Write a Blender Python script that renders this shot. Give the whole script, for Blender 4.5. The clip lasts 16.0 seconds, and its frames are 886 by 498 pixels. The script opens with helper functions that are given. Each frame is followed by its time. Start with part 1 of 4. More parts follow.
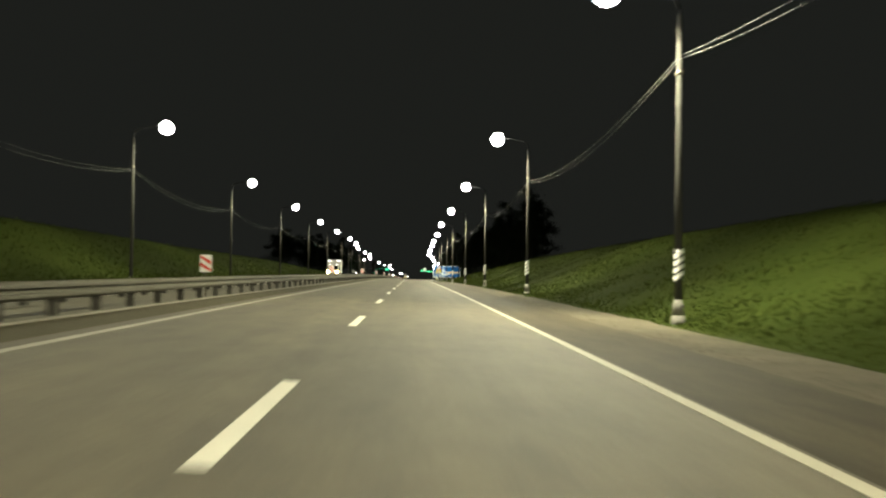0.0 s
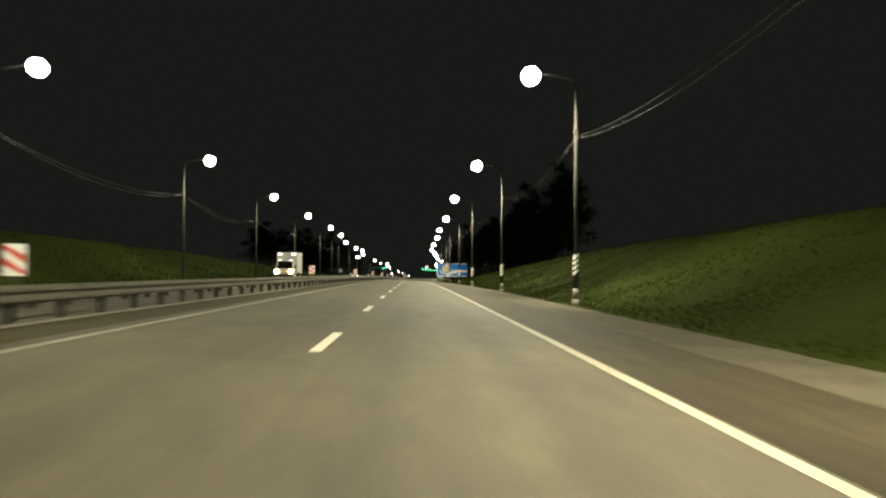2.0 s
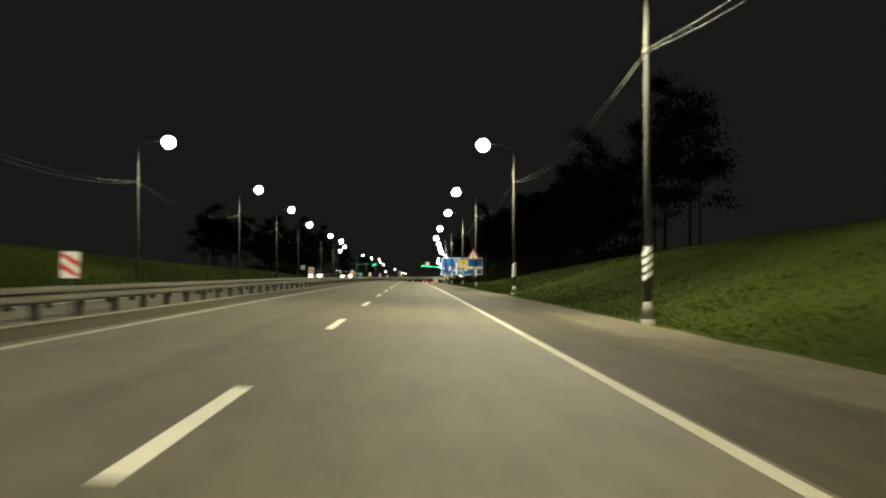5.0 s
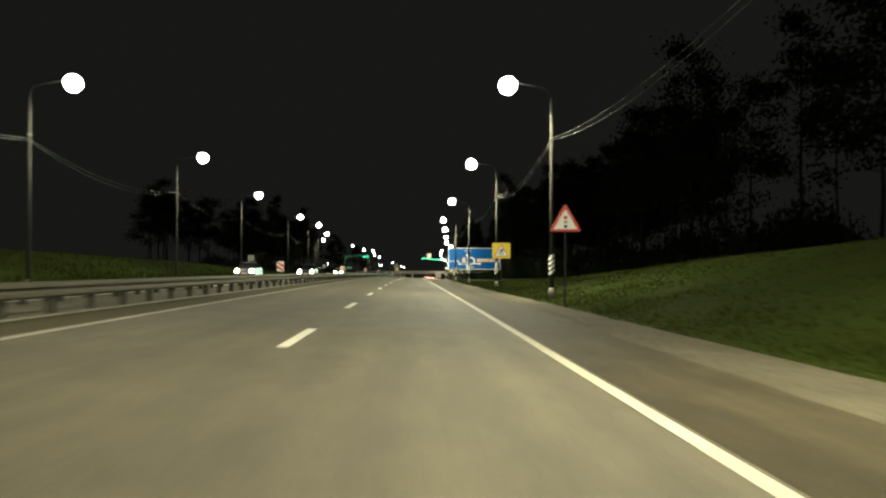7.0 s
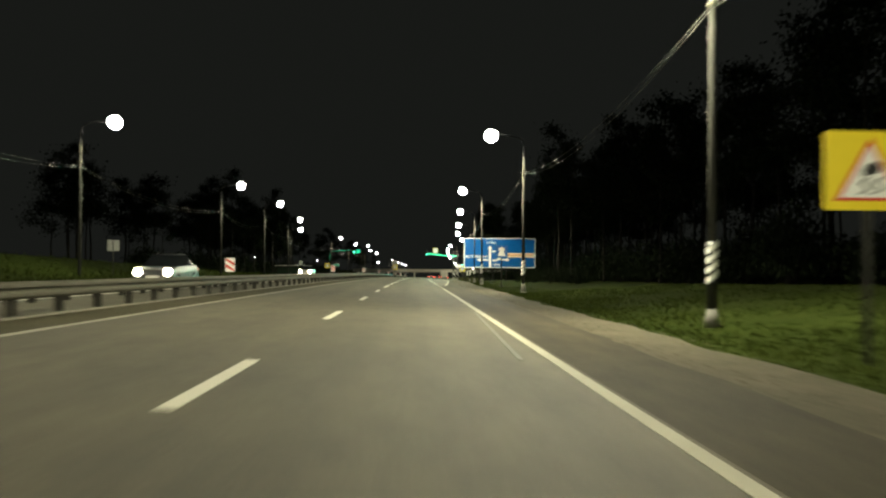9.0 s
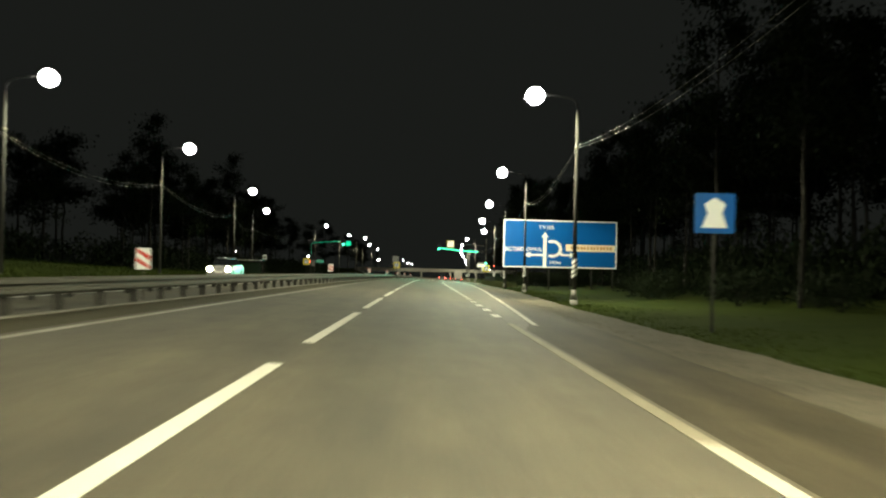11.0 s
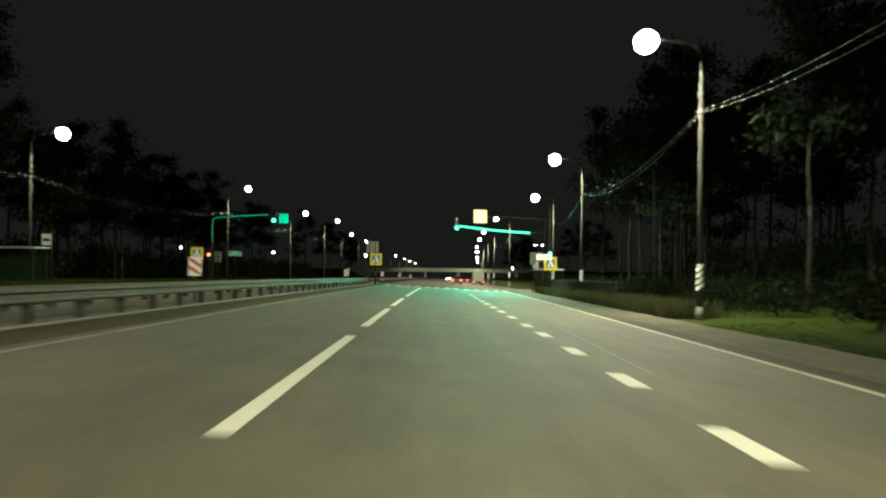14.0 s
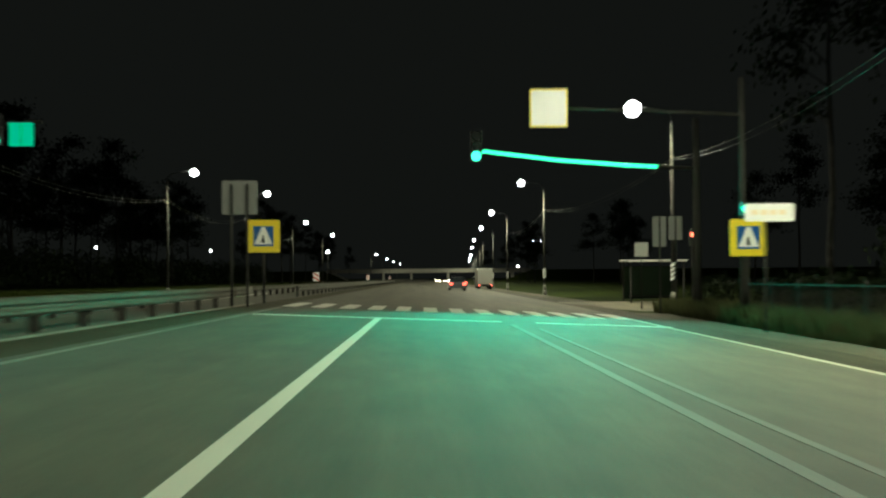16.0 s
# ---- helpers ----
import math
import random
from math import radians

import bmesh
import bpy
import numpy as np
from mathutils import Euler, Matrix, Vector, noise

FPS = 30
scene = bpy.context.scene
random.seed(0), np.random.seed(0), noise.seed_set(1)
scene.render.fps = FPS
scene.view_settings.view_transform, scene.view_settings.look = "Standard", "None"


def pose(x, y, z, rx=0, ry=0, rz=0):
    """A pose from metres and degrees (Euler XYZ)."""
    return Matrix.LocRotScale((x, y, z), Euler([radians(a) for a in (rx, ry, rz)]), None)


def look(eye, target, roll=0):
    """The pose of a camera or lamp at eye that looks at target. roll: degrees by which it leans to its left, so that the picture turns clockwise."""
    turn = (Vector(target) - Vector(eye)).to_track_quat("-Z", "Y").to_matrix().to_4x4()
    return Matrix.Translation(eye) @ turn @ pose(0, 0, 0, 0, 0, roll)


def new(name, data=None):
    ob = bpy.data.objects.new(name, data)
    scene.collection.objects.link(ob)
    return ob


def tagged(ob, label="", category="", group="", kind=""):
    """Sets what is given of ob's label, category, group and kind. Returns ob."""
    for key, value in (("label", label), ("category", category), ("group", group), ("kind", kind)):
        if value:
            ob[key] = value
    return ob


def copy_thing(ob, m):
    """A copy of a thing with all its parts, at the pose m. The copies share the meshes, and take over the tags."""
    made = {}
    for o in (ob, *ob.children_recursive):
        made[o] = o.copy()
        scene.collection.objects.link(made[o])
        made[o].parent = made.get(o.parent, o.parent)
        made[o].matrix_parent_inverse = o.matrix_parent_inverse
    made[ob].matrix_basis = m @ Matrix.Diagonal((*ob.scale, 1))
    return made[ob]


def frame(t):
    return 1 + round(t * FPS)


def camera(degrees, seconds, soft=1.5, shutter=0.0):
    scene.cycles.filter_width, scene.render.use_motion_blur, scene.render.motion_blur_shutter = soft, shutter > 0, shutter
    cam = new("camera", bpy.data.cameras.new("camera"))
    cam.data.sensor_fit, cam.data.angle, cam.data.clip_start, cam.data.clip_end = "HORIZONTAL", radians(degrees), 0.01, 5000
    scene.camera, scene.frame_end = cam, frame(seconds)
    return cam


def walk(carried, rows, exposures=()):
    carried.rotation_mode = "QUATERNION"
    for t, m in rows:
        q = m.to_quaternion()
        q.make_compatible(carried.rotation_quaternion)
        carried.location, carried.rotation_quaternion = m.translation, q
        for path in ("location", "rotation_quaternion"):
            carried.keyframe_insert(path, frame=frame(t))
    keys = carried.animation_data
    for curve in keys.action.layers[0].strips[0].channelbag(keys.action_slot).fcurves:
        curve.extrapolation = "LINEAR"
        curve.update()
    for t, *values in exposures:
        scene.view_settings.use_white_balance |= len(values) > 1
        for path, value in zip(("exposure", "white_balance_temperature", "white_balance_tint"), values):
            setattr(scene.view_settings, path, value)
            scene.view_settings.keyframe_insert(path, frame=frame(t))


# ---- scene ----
# The camera rides along a lit dual carriageway at night: x to the right, y along the road.
cam = camera(55.045, 16.0, soft=2.2, shutter=0.42)

# seconds, x, y, z, tilt, turn, lean
RIDE = [
    (0.0, 1.173, 4.550, 1.093, 91.476, -2.019, 0.689),
    (0.5, 1.124, 17.745, 1.093, 91.490, -2.103, 0.690),
    (1.0, 1.172, 31.104, 1.093, 91.491, -2.107, 0.681),
    (1.5, 1.254, 44.456, 1.093, 91.519, -1.985, 0.571),
    (2.0, 1.331, 57.674, 1.093, 91.526, -1.989, 0.308),
    (2.5, 1.333, 70.812, 1.093, 91.521, -1.966, 0.660),
    (3.0, 1.380, 84.007, 1.093, 91.479, -2.096, 0.423),
    (3.5, 1.475, 97.191, 1.093, 91.503, -2.035, -0.095),
    (4.0, 1.530, 110.398, 1.093, 91.553, -2.059, -0.050),
    (6.5, 1.726, 176.185, 1.093, 91.394, -2.214, 0.036),
    (7.0, 1.785, 189.384, 1.093, 91.329, -2.164, 0.150),
    (7.5, 1.856, 202.614, 1.093, 91.379, -2.135, -0.080),
    (8.0, 1.923, 216.112, 1.093, 91.392, -2.087, -0.127),
    (8.5, 1.904, 229.393, 1.093, 91.401, -2.117, 0.229),
    (9.0, 1.910, 242.648, 1.093, 91.366, -2.012, 0.305),
    (11.5, 1.594, 308.725, 1.093, 91.507, -1.192, 1.342),
    (12.0, 1.577, 321.900, 1.093, 91.507, -0.996, 1.206),
    (12.5, 1.487, 334.993, 1.093, 91.575, -1.031, 1.289),
    (13.0, 1.475, 348.063, 1.093, 91.598, -0.943, 0.890),
    (13.5, 1.452, 361.114, 1.093, 91.720, -0.769, 0.925),
    (14.0, 1.430, 374.303, 1.093, 91.708, -0.657, 0.672),
    (14.5, 1.414, 387.511, 1.093, 91.773, -0.606, 0.760),
    (15.0, 1.420, 400.876, 1.093, 91.980, -0.801, 0.620),
    (15.5, 1.316, 414.209, 1.093, 91.976, -1.135, 0.180),
    (16.0, 1.376, 427.563, 1.093, 91.940, -1.331, -0.450),
]
EXPOSURES = [(0, 1.0, 6450, 7), (1.5, 0.80, 6550, 10), (2, 0.68, 6550, 10), (2.5, 0.76, 6550, 10), (4, 0.64, 6600, 12), (6.5, 0.68, 6450, 7), (7, 0.55, 6450, 7), (7.5, 0.75, 6450, 7), (8, 0.50, 6450, 7),
             (8.5, 0.40, 6400, 6), (9, 0.58, 6400, 6), (11.5, 0.76, 6250, 4), (12, 0.42, 6200, 2), (12.5, 0.14, 6250, 1), (13.5, 0.52, 6300, 0), (14.2, 0.72, 6250, 0),
             (15, 0.40, 6050, 0), (16, 0.0, 6050, 0)]

# The road is planned straight; it falls away in a long crest and sweeps gently to the right.
CREST, SWEEP = 5.0e-5, 8.0e-5


def arc(y, start, end, bend):
    """Offset and slope at y of a line that bends evenly from start to end and then runs on straight."""
    u = min(max(y - start, 0), end - start)
    return bend * u * u / 2 + bend * u * max(y - end, 0), bend * u


def road_shift(y):
    (dx, sx), (dz, sz) = arc(y, 240, 440, SWEEP), arc(y, 0, 440, CREST)
    return dx, -dz, sx, -sz


def ride_pose(x, y, z, tilt, turn, lean):
    dx, dz, sx, sz = road_shift(y)
    return pose(x + dx, y, z + dz, tilt + math.degrees(sz), 0, turn - math.degrees(sx)) @ pose(0, 0, 0, 0, 0, lean)


walk(cam, [(t, ride_pose(*row)) for t, *row in RIDE], EXPOSURES)

# ---- light ----
world = bpy.data.worlds.new("night_sky")
scene.world = world
world.use_nodes = True
world.node_tree.nodes["Background"].inputs["Color"].default_value = (0.0084, 0.0088, 0.0076, 1)
world.node_tree.nodes["Background"].inputs["Strength"].default_value = 0.72

STREET_WATTS = 12000
lamp_data = bpy.data.lights.new("street_light", "SPOT")
lamp_data.energy, lamp_data.color, lamp_data.shadow_soft_size = STREET_WATTS, (0.95, 0.90, 0.62), 0.55
lamp_data.spot_size, lamp_data.spot_blend = radians(180), 0.25
dim_lamp_data = lamp_data.copy()
dim_lamp_data.energy = STREET_WATTS * 0.32
signal_data = bpy.data.lights.new("signal_light", "SPOT")
signal_data.spot_size, signal_data.spot_blend = radians(96), 0.8
signal_data.energy, signal_data.color, signal_data.shadow_soft_size = 6500, (0.0, 1.0, 0.60), 0.2
faint_signal_data = signal_data.copy()
faint_signal_data.energy = 1500
beam_data = bpy.data.lights.new("headlight_beam", "SPOT")
beam_data.energy, beam_data.color, beam_data.spot_size, beam_data.spot_blend, beam_data.shadow_soft_size = 2600, (1.0, 0.86, 0.55), 0.42, 0.8, 0.1


# ---- materials ----
def material(name, color, rough=0.7, metal=0.0, grain=0.0, scale=8.0, stain=0.0, stain_scale=0.4, bump=0.0, dark=None, spec=0.5, per_piece=0.0):
    """A surface with two scales of variation: fine grain and wide stains."""
    m = bpy.data.materials.new(name)
    m.use_nodes = True
    nt = m.node_tree
    b = nt.nodes["Principled BSDF"]
    b.inputs["Base Color"].default_value = (*color, 1)
    b.inputs["Roughness"].default_value = rough
    b.inputs["Metallic"].default_value = metal
    b.inputs["Specular IOR Level"].default_value = spec
    geo = nt.nodes.new("ShaderNodeNewGeometry")
    if grain or stain or per_piece:
        dark = dark or tuple(v * 0.45 for v in color)
        fine = nt.nodes.new("ShaderNodeTexNoise")
        fine.inputs["Scale"].default_value, fine.inputs["Detail"].default_value = scale, 6
        wide = nt.nodes.new("ShaderNodeTexNoise")
        wide.inputs["Scale"].default_value, wide.inputs["Detail"].default_value = stain_scale, 4
        for n in (fine, wide):
            nt.links.new(geo.outputs["Position"], n.inputs["Vector"])
        mix = nt.nodes.new("ShaderNodeMix")
        mix.data_type = "RGBA"
        mix.inputs[6].default_value, mix.inputs[7].default_value = (*color, 1), (*dark, 1)
        ma = nt.nodes.new("ShaderNodeMath")
        ma.operation, ma.inputs[1].default_value = "MULTIPLY", grain
        mb = nt.nodes.new("ShaderNodeMath")
        mb.operation, mb.inputs[1].default_value = "MULTIPLY", stain
        add = nt.nodes.new("ShaderNodeMath")
        add.use_clamp = True
        nt.links.new(fine.outputs["Fac"], ma.inputs[0])
        nt.links.new(wide.outputs["Fac"], mb.inputs[0])
        nt.links.new(ma.outputs[0], add.inputs[0])
        nt.links.new(mb.outputs[0], add.inputs[1])
        last = add
        if per_piece:
            info = nt.nodes.new("ShaderNodeObjectInfo")
            mc = nt.nodes.new("ShaderNodeMath")
            mc.operation, mc.inputs[1].default_value = "MULTIPLY_ADD", per_piece
            mc.use_clamp = True
            nt.links.new(info.outputs["Random"], mc.inputs[0])
            nt.links.new(add.outputs[0], mc.inputs[2])
            last = mc
        nt.links.new(last.outputs[0], mix.inputs[0])
        nt.links.new(mix.outputs[2], b.inputs["Base Color"])
        if bump:
            bp = nt.nodes.new("ShaderNodeBump")
            bp.inputs["Strength"].default_value, bp.inputs["Distance"].default_value = bump, 0.02
            nt.links.new(fine.outputs["Fac"], bp.inputs["Height"])
            nt.links.new(bp.outputs[0], b.inputs["Normal"])
    return m


def glowing(name, color, strength):
    m = bpy.data.materials.new(name)
    m.use_nodes = True
    b = m.node_tree.nodes["Principled BSDF"]
    b.inputs["Base Color"].default_value = (*color, 1)
    b.inputs["Emission Color"].default_value = (*color, 1)
    b.inputs["Emission Strength"].default_value = strength
    return m


def asphalt_material(name="asphalt", shade=1.0):
    """Worn asphalt: aggregate grain, long wheel tracks and patches that run with the road."""
    m = material(name, (0.112 * shade, 0.091 * shade, 0.052 * shade), 0.82, grain=0.9, scale=22, stain=0.5, stain_scale=0.25, bump=0.35, dark=(0.050 * shade, 0.041 * shade, 0.024 * shade))
    nt = m.node_tree
    b = nt.nodes["Principled BSDF"]
    geo = [n for n in nt.nodes if n.type == "NEW_GEOMETRY"][0]
    base = [n for n in nt.nodes if n.type == "MIX"][0]
    stretch = nt.nodes.new("ShaderNodeVectorMath")
    stretch.operation = "MULTIPLY"
    stretch.inputs[1].default_value = (1.1, 0.02, 1)
    tracks = nt.nodes.new("ShaderNodeTexNoise")
    tracks.inputs["Scale"].default_value, tracks.inputs["Detail"].default_value = 1.0, 5
    nt.links.new(geo.outputs["Position"], stretch.inputs[0])
    nt.links.new(stretch.outputs[0], tracks.inputs["Vector"])
    ramp = nt.nodes.new("ShaderNodeMapRange")
    ramp.inputs[1].default_value, ramp.inputs[2].default_value, ramp.inputs[3].default_value, ramp.inputs[4].default_value = 0.3, 0.7, 0.72, 1.2
    nt.links.new(tracks.outputs["Fac"], ramp.inputs[0])
    tint = nt.nodes.new("ShaderNodeVectorMath")
    tint.operation = "SCALE"
    nt.links.new(base.outputs[2], tint.inputs[0])
    nt.links.new(ramp.outputs[0], tint.inputs["Scale"])
    blotch = nt.nodes.new("ShaderNodeTexNoise")
    blotch.inputs["Scale"].default_value, blotch.inputs["Detail"].default_value, blotch.inputs["Roughness"].default_value = 1.6, 8, 0.7
    spread = nt.nodes.new("ShaderNodeVectorMath")
    spread.operation = "MULTIPLY"
    spread.inputs[1].default_value = (1.0, 0.35, 1)
    nt.links.new(geo.outputs["Position"], spread.inputs[0])
    nt.links.new(spread.outputs[0], blotch.inputs["Vector"])
    span = nt.nodes.new("ShaderNodeMapRange")
    span.inputs[1].default_value, span.inputs[2].default_value, span.inputs[3].default_value, span.inputs[4].default_value = 0.3, 0.7, 0.70, 1.28
    nt.links.new(blotch.outputs["Fac"], span.inputs[0])
    last = nt.nodes.new("ShaderNodeVectorMath")
    last.operation = "SCALE"
    nt.links.new(tint.outputs[0], last.inputs[0])
    nt.links.new(span.outputs[0], last.inputs["Scale"])
    nt.links.new(last.outputs[0], b.inputs["Base Color"])
    return m


M_ASPHALT = asphalt_material()
# The road's asphalt with its colours scaled to 0.58.
M_SHOULDER = asphalt_material("darker_asphalt", 0.58)
M_SHOULDER.node_tree.nodes["Principled BSDF"].inputs["Specular IOR Level"].default_value = 0.1
M_PAINT = material("road_paint", (0.74, 0.70, 0.58), 0.75, grain=0.6, scale=30, stain=0.3, stain_scale=1.5, dark=(0.42, 0.40, 0.36))
M_FADED = material("faded_paint", (0.17, 0.155, 0.12), 0.75, grain=0.9, scale=14, stain=0.5, stain_scale=1.0, dark=(0.07, 0.065, 0.055))
M_WORN = material("patchy_road_paint", (0.46, 0.42, 0.33), 0.7, grain=0.5, scale=9, stain=1.1, stain_scale=0.55, dark=(0.08, 0.07, 0.05))
M_LINE = material("dusty_edge_paint", (0.50, 0.465, 0.37), 0.8, grain=0.6, scale=11, stain=0.7, stain_scale=0.9, dark=(0.30, 0.27, 0.21), spec=0.3)
M_TAN = material("tan_worn_paint", (0.27, 0.235, 0.165), 0.8, grain=0.7, scale=9, stain=0.7, stain_scale=0.8, dark=(0.13, 0.11, 0.075), spec=0.2)
M_EDGE = material("worn_road_paint", (0.50, 0.46, 0.37), 0.7, grain=0.9, scale=9, stain=0.6, stain_scale=0.8, dark=(0.14, 0.125, 0.10))
M_SAND = material("sandy_gravel", (0.150, 0.132, 0.094), 0.95, grain=0.9, scale=7, stain=0.7, stain_scale=0.6, bump=0.5, dark=(0.058, 0.050, 0.034), spec=0.1)
M_DIRT = material("dirt", (0.088, 0.077, 0.045), 0.95, grain=0.6, scale=20, stain=0.5, stain_scale=0.6, bump=0.8, spec=0.1)
M_MEDIAN = material("dusty_median", (0.155, 0.142, 0.108), 0.95, grain=0.6, scale=18, stain=0.5, stain_scale=0.5, bump=0.6, spec=0.1)
M_GRASS_SOIL = material("grass_ground", (0.038, 0.047, 0.0095), 0.95, grain=0.7, scale=1.1, stain=0.7, stain_scale=0.22, bump=0.8, dark=(0.019, 0.028, 0.0048), spec=0.02)
M_BLADE = material("grass_blades", (0.054, 0.066, 0.0145), 0.9, grain=0.5, scale=1.6, stain=0.8, stain_scale=0.3, dark=(0.018, 0.025, 0.006), spec=0.02)
M_WEED = material("dry_weeds", (0.092, 0.094, 0.046), 0.9, grain=0.6, scale=2, stain=0.6, stain_scale=0.4, dark=(0.03, 0.034, 0.014), spec=0.05)


def thin_leaf(m, share):
    """Thin blades let part of the light through."""
    nt = m.node_tree
    b = nt.nodes["Principled BSDF"]
    through_light = nt.nodes.new("ShaderNodeBsdfTranslucent")
    colour = [n for n in nt.nodes if n.type == "MIX"][0]
    blend = nt.nodes.new("ShaderNodeMixShader")
    blend.inputs[0].default_value = share
    nt.links.new(colour.outputs[2], through_light.inputs["Color"])
    nt.links.new(b.outputs[0], blend.inputs[1])
    nt.links.new(through_light.outputs[0], blend.inputs[2])
    nt.links.new(blend.outputs[0], nt.nodes["Material Output"].inputs["Surface"])


thin_leaf(M_BLADE, 0.5)
thin_leaf(M_WEED, 0.45)
M_STEEL = material("galvanised_steel", (0.135, 0.127, 0.098), 0.7, 0.15, grain=0.6, scale=6, stain=0.8, stain_scale=0.9, bump=0.1, dark=(0.060, 0.054, 0.038), spec=0.25)
M_POST = material("dusty_steel_post", (0.060, 0.055, 0.043), 0.85, 0.0, grain=0.6, scale=14, stain=0.4, per_piece=0.3)
M_POLE = material("grey_pole", (0.048, 0.047, 0.042), 0.9, 0.0, grain=0.4, scale=10, stain=0.5, stain_scale=0.8, bump=0.1, spec=0.08)
M_FENCE = material("dull_railing_paint", (0.036, 0.035, 0.032), 0.9, grain=0.5, scale=14, stain=0.4, spec=0.2)
M_CONCRETE = material("concrete", (0.40, 0.38, 0.33), 0.9, grain=0.6, scale=18, stain=0.5, stain_scale=0.8, bump=0.4)
M_FOOT = material("weathered_concrete", (0.19, 0.18, 0.155), 0.9, grain=0.6, scale=18, stain=0.5, stain_scale=0.8, bump=0.4)
M_KERB = material("dusty_kerb", (0.27, 0.245, 0.19), 0.9, grain=0.6, scale=12, stain=0.6, stain_scale=0.5, bump=0.4)
M_HEAD = material("lamp_casing", (0.30, 0.30, 0.30), 0.45, 0.3, grain=0.3, scale=14)
M_LAMP = glowing("lamp_glass", (1.0, 0.98, 0.93), 26)
M_WHITE = material("sign_white", (0.88, 0.87, 0.84), 0.35, grain=0.15, scale=6, stain=0.1, dark=(0.6, 0.58, 0.55))
M_YELLOW = material("sign_yellow", (0.85, 0.66, 0.02), 0.4, grain=0.15, scale=6, stain=0.1, dark=(0.6, 0.45, 0.02))
M_BLUE = material("sign_blue", (0.005, 0.115, 0.40), 0.35, grain=0.35, scale=1.2, stain=0.6, stain_scale=0.25, dark=(0.003, 0.065, 0.24))
M_RED = material("sign_red", (0.62, 0.045, 0.03), 0.4, grain=0.2, scale=6)
M_BLACK = material("black_film", (0.012, 0.012, 0.012), 0.5, grain=0.3, scale=10)
M_SIGN_BACK = material("bare_sign_back", (0.24, 0.24, 0.225), 0.55, 0.2, grain=0.3, scale=4, stain=0.4)
M_GREEN_SIGN = material("sign_turquoise", (0.10, 0.72, 0.56), 0.4, grain=0.2, scale=5, dark=(0.06, 0.55, 0.42))
M_CREAM = material("sign_cream", (0.86, 0.74, 0.55), 0.45, grain=0.3, scale=3, stain=0.3, dark=(0.70, 0.55, 0.36))
M_ORANGE = material("sign_orange", (0.50, 0.27, 0.08), 0.45, grain=0.2, scale=6)
M_GREEN = glowing("green_lens", (0.10, 1.0, 0.50), 3.2)
M_STRIP = glowing("green_strip", (0.10, 1.0, 0.44), 2.2)
M_STRIP_AND_MAST_GLOW = glowing("dim_green_strip_and_mast_glow", (0.02, 1.0, 0.50), 0.15)
M_PANEL_GLOW = glowing("green_panel_glow", (0.02, 1.0, 0.55), 0.28)
M_REDLENS = glowing("red_lens", (1.0, 0.10, 0.05), 8)
M_TRUCKLAMP = glowing("yellow_headlamp_lens", (1.0, 0.72, 0.26), 24)
M_HEADLAMP = glowing("headlamp_lens", (1.0, 0.86, 0.55), 30)
M_TAIL = glowing("tail_lens", (1.0, 0.10, 0.06), 6)
M_WINDOW = glowing("lit_panel", (1.0, 0.97, 0.9), 3)
M_BARK = material("birch_bark", (0.078, 0.075, 0.066), 0.9, grain=1.5, scale=3.2, stain=0.5, stain_scale=1.2, bump=0.6, dark=(0.012, 0.011, 0.009), spec=0.1)
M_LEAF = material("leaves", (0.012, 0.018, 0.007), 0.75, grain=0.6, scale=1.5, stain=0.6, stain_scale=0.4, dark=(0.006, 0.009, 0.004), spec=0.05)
M_CABLE = material("cable_sheath", (0.085, 0.085, 0.08), 0.7, grain=0.2, scale=8, spec=0.2)
M_BOXBODY = material("white_box_panel", (0.40, 0.385, 0.345), 0.5, grain=0.2, scale=4, stain=0.4, stain_scale=0.6)
M_CARPAINT = material("silver_car_paint", (0.34, 0.34, 0.34), 0.3, 0.4, grain=0.15, scale=6, stain=0.2)
M_DARKPAINT = material("dark_car_paint", (0.04, 0.04, 0.045), 0.3, 0.2, grain=0.15, scale=6, stain=0.2)
M_SHELTER = material("dark_green_panel", (0.012, 0.030, 0.013), 0.5, grain=0.3, scale=3, stain=0.4, spec=0.2)
M_GLASS = material("dark_window_glass", (0.012, 0.014, 0.016), 0.08, grain=0.1, scale=2)
M_RUBBER = material("tyre_rubber", (0.02, 0.02, 0.02), 0.85, grain=0.3, scale=20)
M_RIM = material("wheel_rim", (0.35, 0.35, 0.35), 0.35, 0.7, grain=0.2, scale=10)


# ---- mesh helpers ----
def box(bm, x0, x1, y0, y1, z0, z1, bevel=0.0):
    made = bmesh.ops.create_cube(bm, size=1)["verts"]
    for v in made:
        v.co = Vector(((x0 + x1) / 2 + v.co.x * (x1 - x0), (y0 + y1) / 2 + v.co.y * (y1 - y0), (z0 + z1) / 2 + v.co.z * (z1 - z0)))
    if bevel:
        edges = list({e for v in made for e in v.link_edges})
        bmesh.ops.bevel(bm, geom=edges, offset=bevel, segments=2, profile=0.6, affect="EDGES")
    return bm


def tube(bm, a, b, r0, r1, sides=10, caps=True):
    """A tapered round bar from a to b."""
    a, b = Vector(a), Vector(b)
    q = (b - a).to_track_quat("Z", "Y")
    rings = []
    for c, r in ((a, r0), (b, r1)):
        rings.append([bm.verts.new(c + q @ Vector((r * math.cos(k * math.tau / sides), r * math.sin(k * math.tau / sides), 0))) for k in range(sides)])
    for k in range(sides):
        f = bm.faces.new((rings[0][k], rings[0][(k + 1) % sides], rings[1][(k + 1) % sides], rings[1][k]))
        f.smooth = sides > 6
    if caps:
        bm.faces.new(rings[0][::-1])
        bm.faces.new(rings[1])
    return bm


